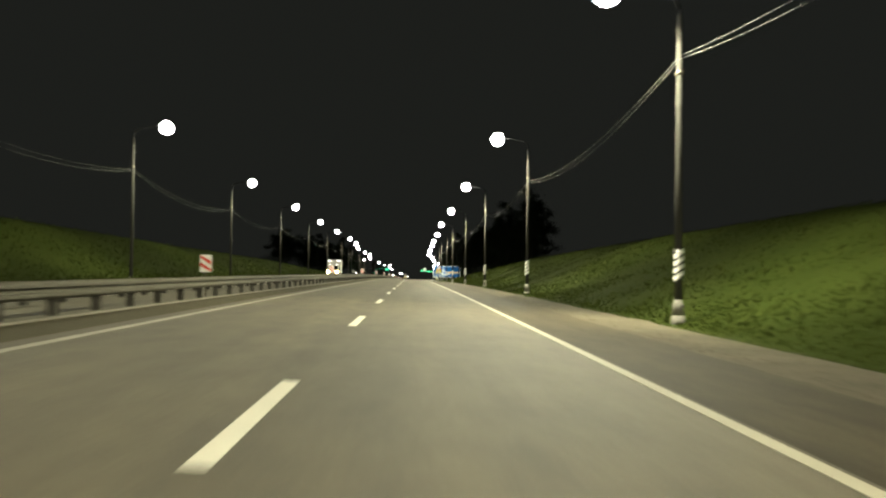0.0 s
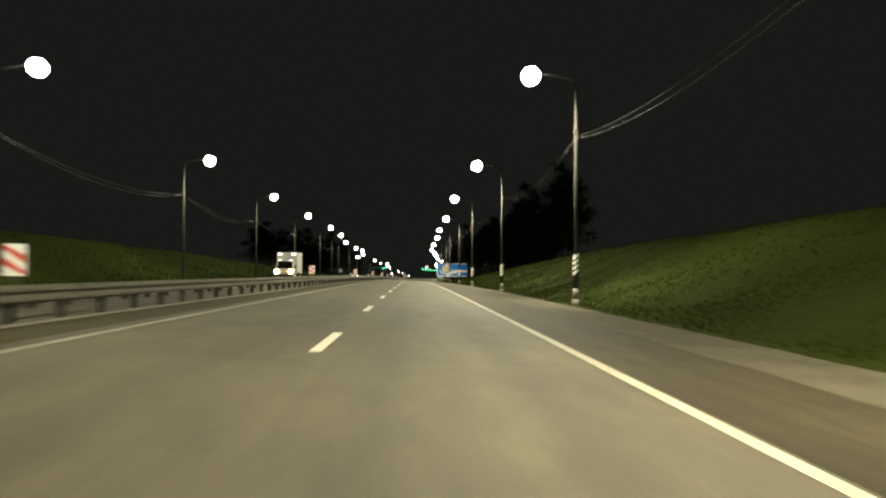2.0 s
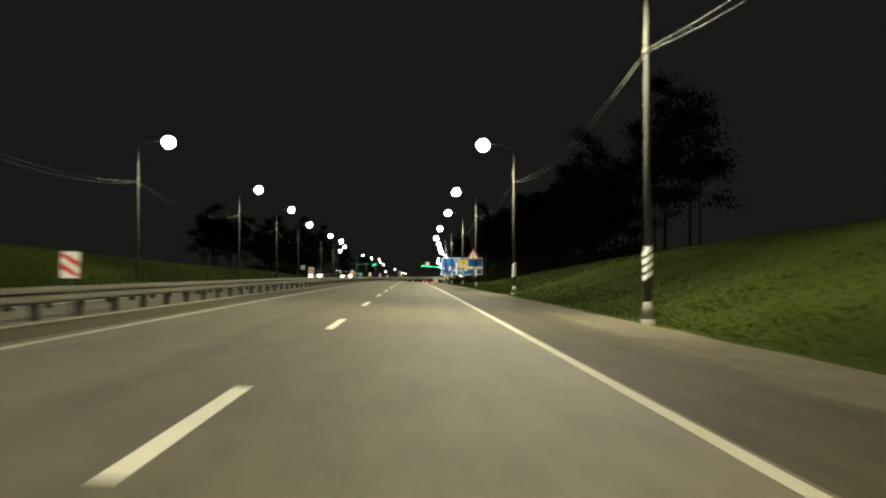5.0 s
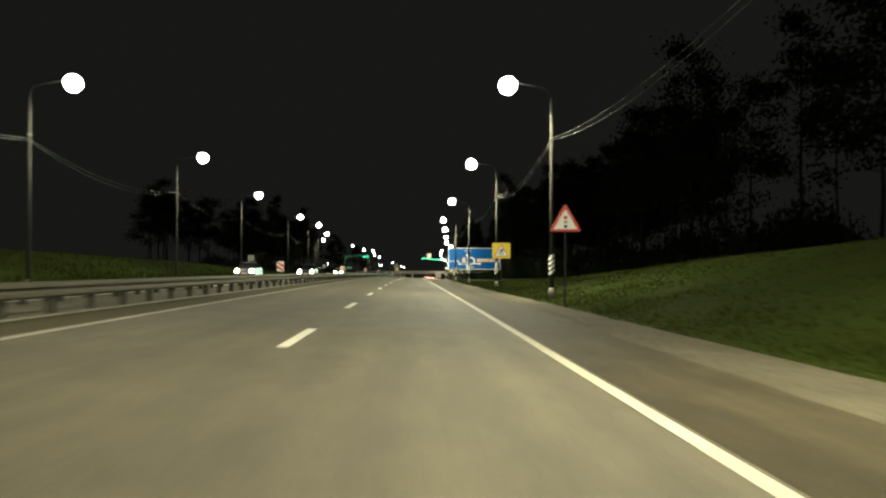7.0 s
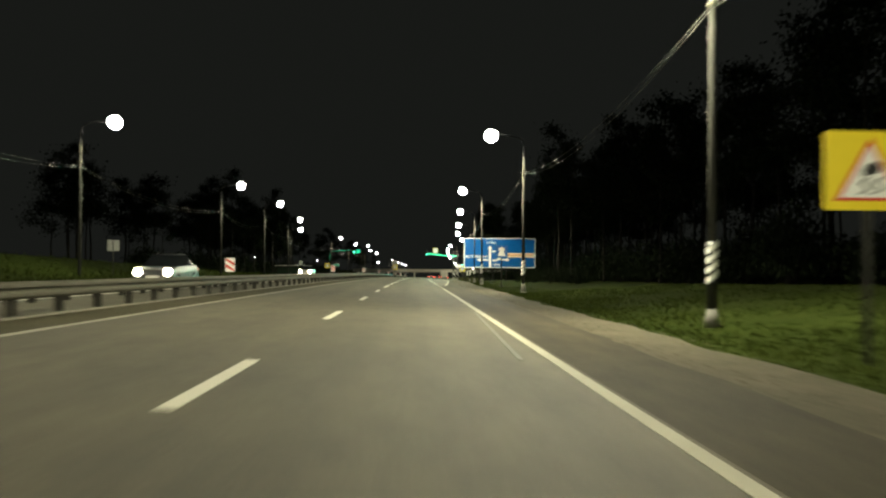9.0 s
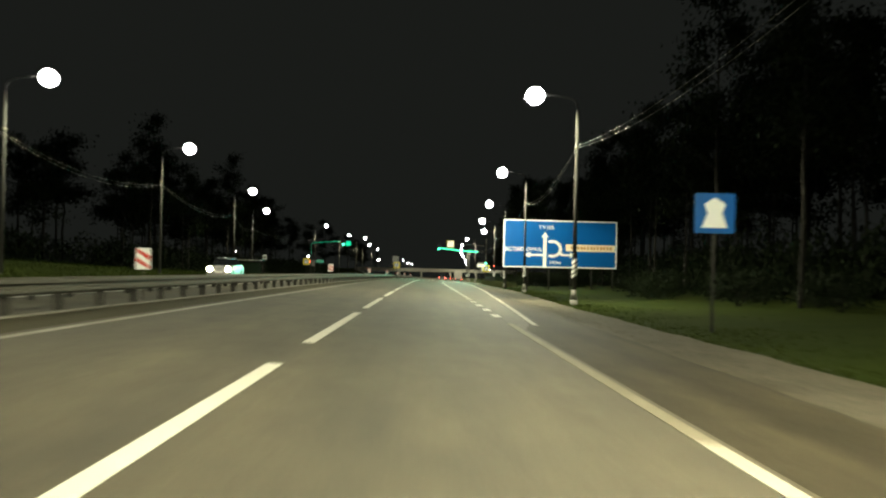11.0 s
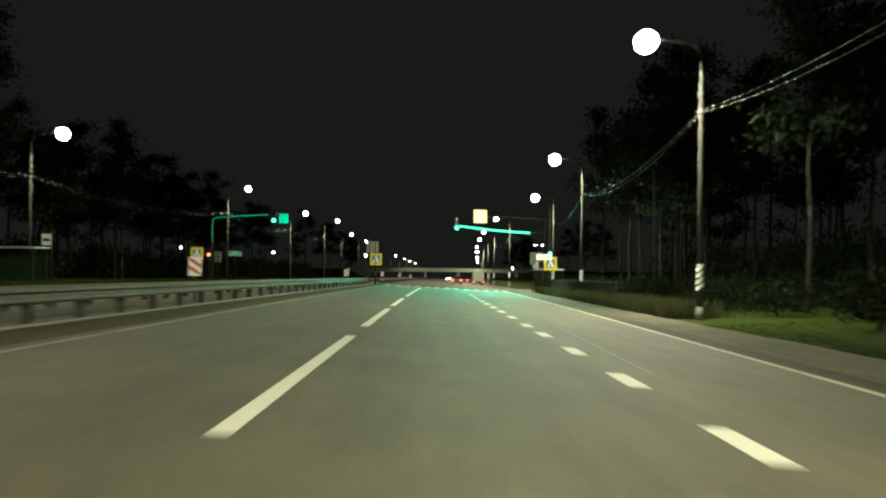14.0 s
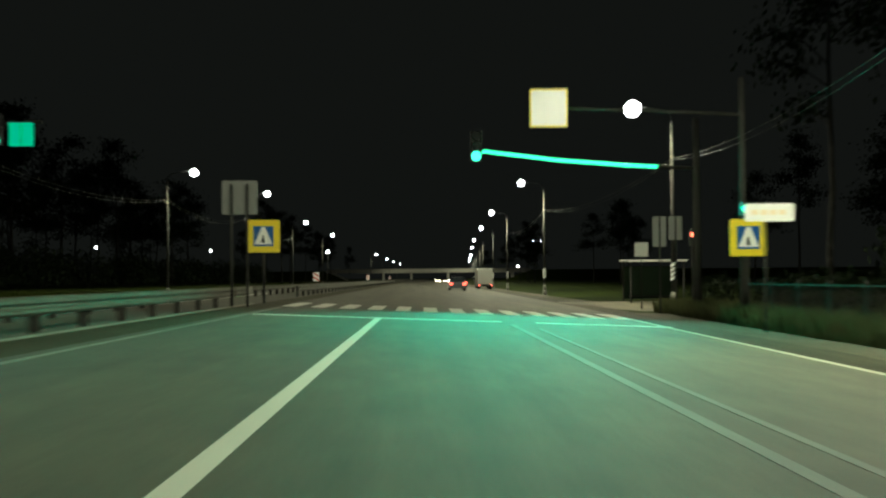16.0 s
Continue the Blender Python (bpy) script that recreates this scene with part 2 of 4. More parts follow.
def pipe(bm, points, radius, sides=8):
    """A round bar bent along a row of points."""
    pts = [Vector(p) for p in points]
    rings = []
    for i, p in enumerate(pts):
        d = (pts[min(i + 1, len(pts) - 1)] - pts[max(i - 1, 0)]).normalized()
        q = d.to_track_quat("Z", "X")
        rings.append([bm.verts.new(p + q @ Vector((radius * math.cos(k * math.tau / sides), radius * math.sin(k * math.tau / sides), 0))) for k in range(sides)])
    for a, b in zip(rings, rings[1:]):
        for k in range(sides):
            f = bm.faces.new((a[k], a[(k + 1) % sides], b[(k + 1) % sides], b[k]))
            f.smooth = True
    bm.faces.new(rings[0][::-1])
    bm.faces.new(rings[-1])
    return bm


def plate(bm, outline, y0, y1):
    """A flat plate in the x-z plane, y0 (face towards the driver) to y1."""
    front = [bm.verts.new((x, y0, z)) for x, z in outline]
    back = [bm.verts.new((x, y1, z)) for x, z in outline]
    bm.faces.new(front)
    bm.faces.new(back[::-1])
    n = len(outline)
    for k in range(n):
        bm.faces.new((front[k], back[k], back[(k + 1) % n], front[(k + 1) % n]))
    bmesh.ops.recalc_face_normals(bm, faces=bm.faces)
    return bm


def rect(x0, x1, z0, z1, r=0.0):
    if not r:
        return [(x0, z0), (x1, z0), (x1, z1), (x0, z1)]
    out = []
    for cx, cz, a0 in ((x1 - r, z0 + r, -90), (x1 - r, z1 - r, 0), (x0 + r, z1 - r, 90), (x0 + r, z0 + r, 180)):
        for k in range(5):
            a = radians(a0 + 22.5 * k)
            out.append((cx + r * math.cos(a), cz + r * math.sin(a)))
    return out


def mesh_of(name, bm, mat):
    me = bpy.data.meshes.new(name)
    bm.normal_update()
    bm.to_mesh(me)
    bm.free()
    me.materials.append(mat)
    return me


def part(name, bm, mat, parent=None, label=""):
    ob = new(name, mesh_of(name, bm, mat) if isinstance(bm, bmesh.types.BMesh) else bm)
    if parent is not None:
        ob.parent = parent
    return tagged(ob, label)


def thing(name, label, category, at=(0, 0, 0), turn=0.0, group="", kind=""):
    ob = new(name)
    ob.empty_display_size = 0.2
    ob.matrix_basis = pose(*at, 0, 0, turn)
    return tagged(ob, label, category, group, kind)


def from_lists(name, verts, faces, mat):
    me = bpy.data.meshes.new(name)
    me.from_pydata(verts, [], faces)
    me.materials.append(mat)
    me.update()
    return me


def steps(table, v):
    return float(np.interp(v, [a for a, _ in table], [b for _, b in table]))


# ---- the lie of the land ----
CROSS_FALL = 0.0491
EDGE_LINE = [(288, 3.92), (316.9, 3.90), (317, 4.52), (329, 5.05), (357, 6.15), (372, 6.7), (409, 7.6), (452, 8.5), (470, 9.2)]
LEFT_LINE = [(-60, -3.30), (100, -3.30), (180, -3.46), (255, -3.60), (330, -3.40), (450, -3.42)]
ASPHALT_EDGE = [(150, 6.5), (250, 6.0), (300, 6.2), (330, 6.5), (374, 7.6), (418, 9.1), (434, 9.8), (452, 10.2), (470, 11.0), (900, 11.0)]
SAND_EDGE = [(150, 8.4), (245, 7.4), (280, 7.4), (300, 7.8), (335, 8.3), (380, 10.2), (422, 10.7), (434, 11.1), (452, 11.5), (470, 12.4), (900, 12.4)]
BANK_RIGHT = [(-100, 4.6), (41, 4.5), (120, 4.0), (147, 3.9), (213, 2.7), (226, 2.3), (240, 1.9), (253, 1.4), (266, 0.85), (280, 0.45), (330, -0.1), (500, -0.3)]
BANK_LEFT = [(-100, 5.2), (68, 4.9), (109, 4.3), (175, 3.8), (253, 2.7), (307, 2.3), (375, 1.0), (420, 0.4), (500, 0.1)]


def road_z(x):
    if x > -5.4:
        return -CROSS_FALL * min(x, 13)
    if x > -7.3:
        return 0.265
    return 0.265 - 0.015 * (x + 7.3)


def land_z(x, y):
    edge = steps(SAND_EDGE, y)
    if x > edge:
        low = -CROSS_FALL * min(edge, 13) - 0.05
        top = max(steps(BANK_RIGHT, y), low)
        k = min(max((x - edge - 0.4) / 13.0, 0), 1)
        k = k * k * (3 - 2 * k) * 0.45 + k * 0.55
        bumps = 0.10 * noise.noise(Vector((x * 0.35, y * 0.2, 0))) * min(1, (x - edge) / 3)
        return low + (top - low) * k + bumps
    if x < -16.0:
        low = road_z(-16) - 0.08
        top = max(steps(BANK_LEFT, y), low)
        k = min(max((-x - 17.0) / 13.0, 0), 1)
        k = k * k * (3 - 2 * k)
        return low + (top - low) * k + 0.12 * noise.noise(Vector((x * 0.3, y * 0.15, 4))) * min(1, (-x - 16) / 3)
    return road_z(x) - 0.06


def sheet(name, xs_at, ys, z_at, mat, label, category):
    """A strip of the setting: for each y a row of x, with the height of each."""
    verts, faces = [], []
    for y in ys:
        for x in xs_at(y):
            verts.append((x, y, z_at(x, y)))
    n = len(xs_at(ys[0]))
    for j in range(len(ys) - 1):
        for i in range(n - 1):
            a = j * n + i
            faces.append((a, a + 1, a + n + 1, a + n))
    ob = new(name, from_lists(name, verts, faces, mat))
    for p in ob.data.polygons:
        p.use_smooth = True
    return tagged(ob, label, category, kind="structure")


def ground_xs(y):
    e = steps(SAND_EDGE, y)
    left = [-2600, -900, -300, -120, -70, -50, -40, -34, -30, -28, -26, -24.5, -23, -21.5, -20, -19, -18, -17, -16.2, -12, -8, -4, 0, 4]
    right = [e + 0.02 + d for d in (0, 0.3, 0.8, 1.5, 2.3, 3.2, 4.2, 5.3, 6.5, 8, 9.5, 11, 12.5, 14, 17, 22, 30, 50, 100, 280, 900, 2600)]
    return left + right


GROUND_YS = [-900, -200, -60] + list(range(-40, 520, 6)) + [540, 580, 640, 720, 820, 1000, 1400, 2200, 4000]
sheet("ground", ground_xs, GROUND_YS, land_z, M_GRASS_SOIL, "grass-covered ground with low banks beside the road", "ground")

LONG = [-60] + list(range(-50, 500, 5)) + [520, 560, 620, 700, 800, 1000, 1400]
sheet("road", lambda y: [-4.70, -2, 0, 2, 4, steps(ASPHALT_EDGE, y)], LONG, lambda x, y: road_z(x), M_ASPHALT, "worn grey-brown asphalt carriageway lit by street lamps", "road")
sheet("shoulder", lambda y: [(steps(EDGE_LINE, y) if y > 288 else 3.92) + 0.14 + 0.03 * noise.noise(Vector((y * 0.2, 7, 0))), (steps(EDGE_LINE, y) + steps(ASPHALT_EDGE, y)) / 2, steps(ASPHALT_EDGE, y) - 0.02], LONG, lambda x, y: road_z(x) + 0.0035, M_SHOULDER, "darker asphalt shoulder outside the edge line", "road")
sheet("opposite_road", lambda y: [-15.6, -13, -11, -9, -7.6], LONG, lambda x, y: road_z(x), M_ASPHALT, "asphalt carriageway for oncoming traffic behind the barrier", "road")
sheet("median", lambda y: [-7.58, -6.5, -5.5, -4.71], LONG, lambda x, y: road_z(x) - (0.04 if -7.5 < x < -4.72 else 0), M_MEDIAN, "dusty pale median strip between two guard rails", "median")
sheet("median_edge", lambda y: [-4.66, -4.2, -3.66 + 0.10 * noise.noise(Vector((y * 0.2, 2, 0)))], LONG, lambda x, y: road_z(x) + 0.006, M_DIRT, "dark dirt gathered along the median edge of the asphalt", "dirt strip")
sheet("verge", lambda y: [steps(ASPHALT_EDGE, y) - 0.22 + 0.10 * noise.noise(Vector((y * 0.35, 0, 0))) + 0.10 * noise.noise(Vector((y * 1.3, 3, 0))), steps(ASPHALT_EDGE, y) + 0.5, (steps(ASPHALT_EDGE, y) + steps(SAND_EDGE, y)) / 2, steps(SAND_EDGE, y) - 0.3, steps(SAND_EDGE, y) + 0.1 + 0.35 * noise.noise(Vector((y * 0.3, 5, 0)))],
      [-60] + list(np.arange(-50, 466, 0.8)), lambda x, y: road_z(x) + (0.004 if x < steps(ASPHALT_EDGE, y) else 0.016 + 0.012 * noise.noise(Vector((x * 2, y * 0.9, 1)))), M_SAND, "pale sandy gravel verge between asphalt and grass", "verge")
sheet("far_verge", lambda y: [11.0, 11.7, 12.5], [482, 520, 600, 700, 900], lambda x, y: road_z(11) + 0.012, M_SAND, "pale sandy verge beyond the crossing", "verge")
sheet("opposite_verge", lambda y: [-17.2, -16.4, -15.55], LONG, lambda x, y: road_z(x) + 0.01, M_SAND, "sandy verge of the oncoming carriageway", "verge")
side = bmesh.new()
box(side, 9.6, 70, 466.5, 480, road_z(12) - 0.3, road_z(12) + 0.0)
tagged(part("side_road", side, M_ASPHALT), "asphalt side road joining at the crossing", "road", kind="structure")

# ---- street lamps ----
def lamp_parts(post, reach, height, marker, bulb, tilt, bowl):
    """A tapered steel pole with a foot, a bent arm, a flat lantern, an oversized glare bowl and a striped wrap."""
    bm = bmesh.new()
    tube(bm, (0, 0, -0.5), (0, 0, height - 0.75), 0.124, 0.070, 14)
    part("pole", bm, M_POLE, post)
    bm = bmesh.new()
    tube(bm, (0, 0, -0.5), (0, 0, 0.04), 0.22, 0.20, 12)
    tube(bm, (0, 0, 0.04), (0, 0, 0.55), 0.20, 0.126, 12)
    part("foot", bm, M_FOOT, post, "pale concrete footing with a flange")
    s = -1 if reach < 0 else 1
    r = abs(reach) - 0.35
    arm = [(0, 0, height - 0.95), (0, 0, height - 0.55), (s * 0.12, 0, height - 0.30), (s * 0.4, 0, height - 0.14), (s * r * 0.7, 0, height + 0.0), (s * r, 0, height + 0.06)]
    part("arm", pipe(bmesh.new(), arm, 0.04), M_POLE, post)
    bm = bmesh.new()
    box(bm, s * (r - 0.1) if s > 0 else s * (r + 0.72), s * (r + 0.72) if s > 0 else s * (r - 0.1), -0.20, 0.20, height + 0.02, height + 0.15, 0.04)
    head = part("lantern", bm, M_HEAD, post)
    # Bowl is made larger than the lantern so its glowing shape stands for glare.
    bm = bmesh.new()
    bmesh.ops.create_uvsphere(bm, u_segments=24, v_segments=16, radius=1)
    for v in bm.verts:
        v.co = Vector((s * (r + 0.35) + v.co.x * bowl, v.co.y * bowl, height - 0.05 + v.co.z * bowl * (0.98 if v.co.z < 0 else 0.9)))
    for f in bm.faces:
        f.smooth = True
    part("diffuser", bm, M_LAMP, head, "glowing white bowl, oversized to stand for glare")
    glow = new("light", bulb)
    glow.parent, glow.matrix_basis = post, pose(s * (r + 0.35), 0, height - 0.50, 0, -tilt * s, 0)
    bm = bmesh.new()
    tube(bm, (0, 0, height - 2.75), (0, 0, height - 2.62), 0.115, 0.115, 10)
    box(bm, -0.05, 0.05, -0.20, -0.09, height - 2.74, height - 2.64)
    part("cable_bracket", bm, M_STEEL, post)
    if marker:
        bm = bmesh.new()
        tube(bm, (0, 0, 1.16), (0, 0, 2.16), 0.140, 0.140, 20)
        wrap = part("striped_wrap", bm, M_BLACK, post, "black and white diagonally striped marker sleeve")
        for k in range(4):
            z0 = 1.21 + 0.235 * k
            verts, faces = [], []
            for j in range(11):
                a = math.pi * (1 + j / 10)
                rise = 0.22 * (math.cos(a) + 1) / 2 - 0.06
                for dz in (0.0, 0.15):
                    verts.append((0.145 * math.cos(a), 0.145 * math.sin(a), z0 + rise + dz))
            for j in range(10):
                faces.append((2 * j, 2 * j + 2, 2 * j + 3, 2 * j + 1))
            part("stripe", from_lists("stripe", verts, faces, M_WHITE), None, wrap)



LAMPS_RIGHT = [(9.6, -34), (9.6, -1), (9.16, 29.87), (9.30, 64.80), (9.15, 98.38), (8.98, 131.05), (8.52, 161.4), (8.87, 196.72), (8.82, 231.7), (9.23, 263.3), (9.17, 299.41),
               (9.32, 338.82), (10.64, 372.82), (11.86, 407.45), (12.96, 441.08), (15.27, 474.49), (13.1, 510), (13.2, 548), (14.1, 584), (15.8, 635), (18.2, 685), (22.2, 766), (25.5, 835), (28, 893)]
LAMPS_LEFT = [(-18.3, -2), (-18.3, 31), (-18.0, 63.2), (-18.8, 98.6), (-18.6, 132.0), (-18.6, 166.2), (-18.4, 199.6), (-18.0, 234.2), (-18.4, 263.4), (-20.1, 299.3), (-20.3, 340.2), (-20.0, 365.4),
              (-22.3, 401.4), (-27.0, 434.5), (-21.5, 468.2), (-20.0, 499.3), (-17.9, 521.0), (-20.2, 568), (-20.2, 609), (-19.4, 758), (-18.3, 826), (-17.6, 895), (-16.3, 969)]


FEET = [(-0.2, 10.35), (-0.18, 9.62), (-0.25, 10.62), (-0.2, 10.62), (-0.29, 10.42), (-0.3, 10.26), (-0.31, 10.21), (-0.35, 10.33), (-0.4, 10.36), (-0.35, 10.15),
        (-0.23, 10.22), (-0.33, 10.36), (-0.62, 10.37), (-0.55, 10.36), (-0.34, 10.46)]


def lamp_row(places, reach, base, label, group, marker, bulb, tilt, feet=(), bowl=0.47):
    first = thing("street_lamp", label, "street lamp", (*places[0], base), 0, group)
    lamp_parts(first, reach, 10.55, marker, bulb, tilt, bowl)
    for i, (x, y) in enumerate(places):
        foot, top = feet[i] if i < len(feet) else (base, base + 10.5)
        lamp = copy_thing(first, pose(x, y, foot)) if i else first
        lamp.location, lamp.scale = (x, y, foot), (1, 1, (top - foot) / 10.5)


RIGHT_LABEL = "tall grey street lamp, lit, with striped sleeve, on the grass verge"
lamp_row(LAMPS_RIGHT[:11], -2.2, -0.17, RIGHT_LABEL, "street lamps on the right verge", True, lamp_data, 15, [(-0.17, 10.33)] + FEET[:10])
lamp_row(LAMPS_RIGHT[11:16], -2.2, -0.17, RIGHT_LABEL, "street lamps on the right verge", True, lamp_data, 6, FEET[10:])
lamp_row(LAMPS_RIGHT[16:], -2.2, -0.17, RIGHT_LABEL, "street lamps on the right verge", True, lamp_data, 6, (), 0.33)
LEFT_LABEL = "tall grey street lamp, lit, beyond the oncoming carriageway"
lamp_row(LAMPS_LEFT[:14], 2.2, -0.02, LEFT_LABEL, "street lamps beyond the oncoming lanes", False, dim_lamp_data, 14, [(-0.02, 10.76)] * 14)
lamp_row(LAMPS_LEFT[14:], 2.2, -0.02, LEFT_LABEL, "street lamps beyond the oncoming lanes", False, dim_lamp_data, 14, [(-0.02, 10.46), (-0.02, 10.12)], 0.34)


def cable_span(a, b, sag, group):
    """Two twisted overhead cables hanging between neighbouring poles."""
    ob = thing("overhead_cable", "sagging overhead cable pair between street lamp poles", "cable", (0, 0, 0), 0, group)
    for dz, s in ((0.0, sag), (-0.10, sag * 1.18)):
        pts = []
        for k in range(15):
            u = k / 14
            p = Vector(a).lerp(Vector(b), u)
            pts.append((p.x, p.y, p.z + dz - s * 4 * u * (1 - u)))
        part("wire", pipe(bmesh.new(), pts, 0.0095, 6), M_CABLE, ob)


for row, base, group in ((LAMPS_RIGHT, -0.17, "cables along the right verge"), (LAMPS_LEFT, -0.02, "cables beyond the oncoming lanes")):
    for (xa, ya), (xb, yb) in zip(row, row[1:]):
        if ya < 530:
            cable_span((xa, ya - 0.17, base + 7.87), (xb, yb - 0.17, base + 7.85), 0.92, group)


# ---- guard rails in the median ----
def rail_profile(depth):
    outer = [(0, 0), (0.03, 0.0), (0.085, 0.05), (0.085, 0.10), (0.02, 0.14), (0.02, 0.17), (0.085, 0.21), (0.085, 0.26), (0.03, 0.31), (0, 0.31)]
    return [(x * depth, z) for x, z in outer] + [((x - 0.012) * depth, z) for x, z in outer[::-1]]


def beam_mesh(length, depth):
    prof = rail_profile(depth)
    verts = [(x, y, z) for y in (0.0, length) for x, z in prof]
    n = len(prof)
    faces = [(k, (k + 1) % n, n + (k + 1) % n, n + k) for k in range(n)]
    faces += [tuple(range(n))[::-1], tuple(range(n, 2 * n))]
    return from_lists("beam", verts, faces, M_STEEL)


def post_mesh(height):
    bm = bmesh.new()
    box(bm, -0.060, 0.060, -0.085, -0.076, 0, height)
    box(bm, -0.060, -0.051, -0.085, 0.085, 0, height)
    box(bm, -0.060, 0.060, 0.076, 0.085, 0, height)
    return mesh_of("post", bm, M_POST)


PITCH = 2.07


def guard_rail(x, y0, y1, base, top, depth, label):
    rail = thing("guard_rail", label, "guard rail", (x, y0, base))
    beam, post = beam_mesh(2 * PITCH - 0.01, depth), post_mesh(top - base + (0.22 if depth > 0 else 0.04))
    count = int((y1 - y0) / PITCH)
    for k in range(count):
        p = new("post", post)
        p.parent, p.location = rail, (-0.07 * depth, PITCH * k, -0.25)
        if k % 2 == 0:
            b = new("beam", beam)
            b.parent, b.location = rail, (0, PITCH * k, top - base - 0.31)
    bm = bmesh.new()
    tube(bm, (0.0, PITCH * count + 0.05, top - base - 0.31), (0.0, PITCH * count + 0.05, top - base), 0.13, 0.13, 12)
    part("end_cap", bm, M_STEEL, rail)
    return rail


guard_rail(-5.1, 210.23 - PITCH * 112, 457.5, road_z(-5.1), 0.84, 1, "grey W-beam guard rail on short steel posts along the median")
guard_rail(-7.25, 209.4 - PITCH * 112, 457.5, 0.26, 0.77, -1, "grey W-beam guard rail facing the oncoming lanes")
guard_rail(-5.0, 471, 610, road_z(-5.1), 0.80, 1, "grey W-beam guard rail beyond the crossing")
guard_rail(-7.25, 471, 610, 0.26, 0.76, -1, "grey W-beam guard rail beyond the crossing facing oncoming lanes")

kerb = thing("kerb", "low dusty concrete kerb in front of the median", "kerb", kind="structure")
bm = bmesh.new()
box(bm, -4.76, -4.66, 0, 5.98, 0, 0.075, 0.012)
kerb_mesh = mesh_of("kerb_stone", bm, M_KERB)
for k in range(80):
    o = new("kerb_stone", kerb_mesh)
    o.parent, o.location = kerb, (0, -22 + 6 * k, road_z(-4.8) - 0.05)


def hazard_marker(x, y, z):
    ob = thing("hazard_marker", "red and white diagonally striped plate standing above the guard rail", "hazard marker", (x, y, z), 0, "striped plates along the median rail")
    bm = bmesh.new()
    plate(bm, rect(-0.18, 0.18, 0.0, 0.53, 0.03), -0.012, 0.0)
    face = part("plate", bm, M_WHITE, ob)
    for k in range(2):
        z0 = 0.26 * k
        a = [(-0.165, z0 + 0.18), (0.165, z0 - 0.05), (0.165, z0 + 0.08), (-0.165, z0 + 0.31)]
        a = [(px, min(max(pz, 0.01), 0.52)) for px, pz in a]
        part("stripe", plate(bmesh.new(), a, -0.018, -0.012), M_RED, face, "red stripe")
    bm = bmesh.new()
    tube(bm, (0, 0.025, -0.75), (0, 0.025, 0.5), 0.022, 0.022, 8)
    part("stake", bm, M_STEEL, ob)
    return ob


first_marker = hazard_marker(-5.22, 31.08, 0.99)
for y in (71.89, 112.9, 154.0, 194.9, 235.4, 275.88, 316.6, 357.67, 398.13, 438.27, 479.8, 527.3, 590.0):
    copy_thing(first_marker, pose(-5.22, y, 0.99))

# ---- road markings ----
road = bpy.data.objects["road"]
opposite = bpy.data.objects["opposite_road"]


def stroke(parent, xa, ya, xb, yb, width, mat=None, name="lane_stroke", across=False):
    """A painted stroke, 4 mm thick, that follows the fall of the road."""
    w = width / 2
    quad = [(xa, ya - w), (xb, yb - w), (xb, yb + w), (xa, ya + w)] if across else [(xa - w, ya), (xa + w, ya), (xb + w, yb), (xb - w, yb)]
    verts = [(x, y, road_z(x) - 0.004) for x, y in quad] + [(x, y, road_z(x) + 0.006) for x, y in quad]
    faces = [(4, 5, 6, 7), (0, 1, 5, 4), (1, 2, 6, 5), (2, 3, 7, 6), (3, 0, 4, 7)]
    ob = new(name, from_lists(name, verts, faces, mat or M_PAINT))
    ob.parent = parent
    return ob


y = 0.9 - 24
while y < 290:
    stroke(road, 0, y - 3.6, 0, y, 0.16)
    y += 12
y = 305.28
while y < 420:
    stroke(road, 0, y - 9.2, 0, y, 0.17)
    y += 12
stroke(road, 0, 417.6, 0.1, 451.3, 0.18)
for k in range(28):
    y = 320.8 + 4 * k if k < 19 else 396.2 + 4.15 * (k - 19)
    stroke(road, 3.84, y - 0.7, 3.84, y + 0.7, 0.25, name="short_stroke")
stroke(road, 4.60, 409.6, 4.66, 416.6, 0.10, M_WORN, "old_line")
stroke(road, 4.36, 385.5, 4.72, 399.0, 0.08, M_FADED, "old_line")
for k in range(-5, 38):
    stroke(road, steps(LEFT_LINE, 12 * k), 12 * k, steps(LEFT_LINE, 12 * k + 12), 12 * k + 12, 0.14 if k < 30 else 0.10, M_EDGE if k < 30 else M_WORN, "edge_line")
for k in range(-5, 24):
    stroke(road, 3.92, 12 * k, 3.92, 12 * k + 12, 0.17, M_LINE, "edge_line")
stroke(road, 3.92, 288, 3.90, 302, 0.17, M_LINE, "edge_line")
stroke(road, 3.90, 302, 3.86, 317, 0.17, M_TAN, "old_line")
ys = [317 + 5 * k for k in range(31)]
for a, b in zip(ys, ys[1:]):
    if a < 462:
        stroke(road, steps(EDGE_LINE, a), a, steps(EDGE_LINE, b), b, 0.15, M_LINE, "edge_line")
stroke(road, 3.42, 254.5, 3.75, 268, 0.08, M_FADED, "old_line")
stroke(road, 3.86, 427.5, 3.74, 450.5, 0.15, M_FADED, "old_line")
stroke(road, 4.40, 427, 4.28, 449, 0.11, M_FADED, "old_line")
stroke(road, -3.3, 450.9, 3.6, 451.9, 0.30, None, "stop_line", True)
stroke(road, 4.6, 452.0, 8.7, 452.5, 0.30, None, "stop_line", True)
for k in range(13):
    x = -3.3 + 0.98 * k
    stroke(road, x, 457.2, x, 461.4, 0.50, None, "zebra_bar")
for k in range(40):
    stroke(opposite, -11.5, 12 * k, -11.5, 12 * k + 4, 0.16)
for k in range(-2, 20):
    for x in (-8.0, -15.1):
        stroke(opposite, x, 24 * k, x, 24 * k + 24, 0.17, None, "edge_line")


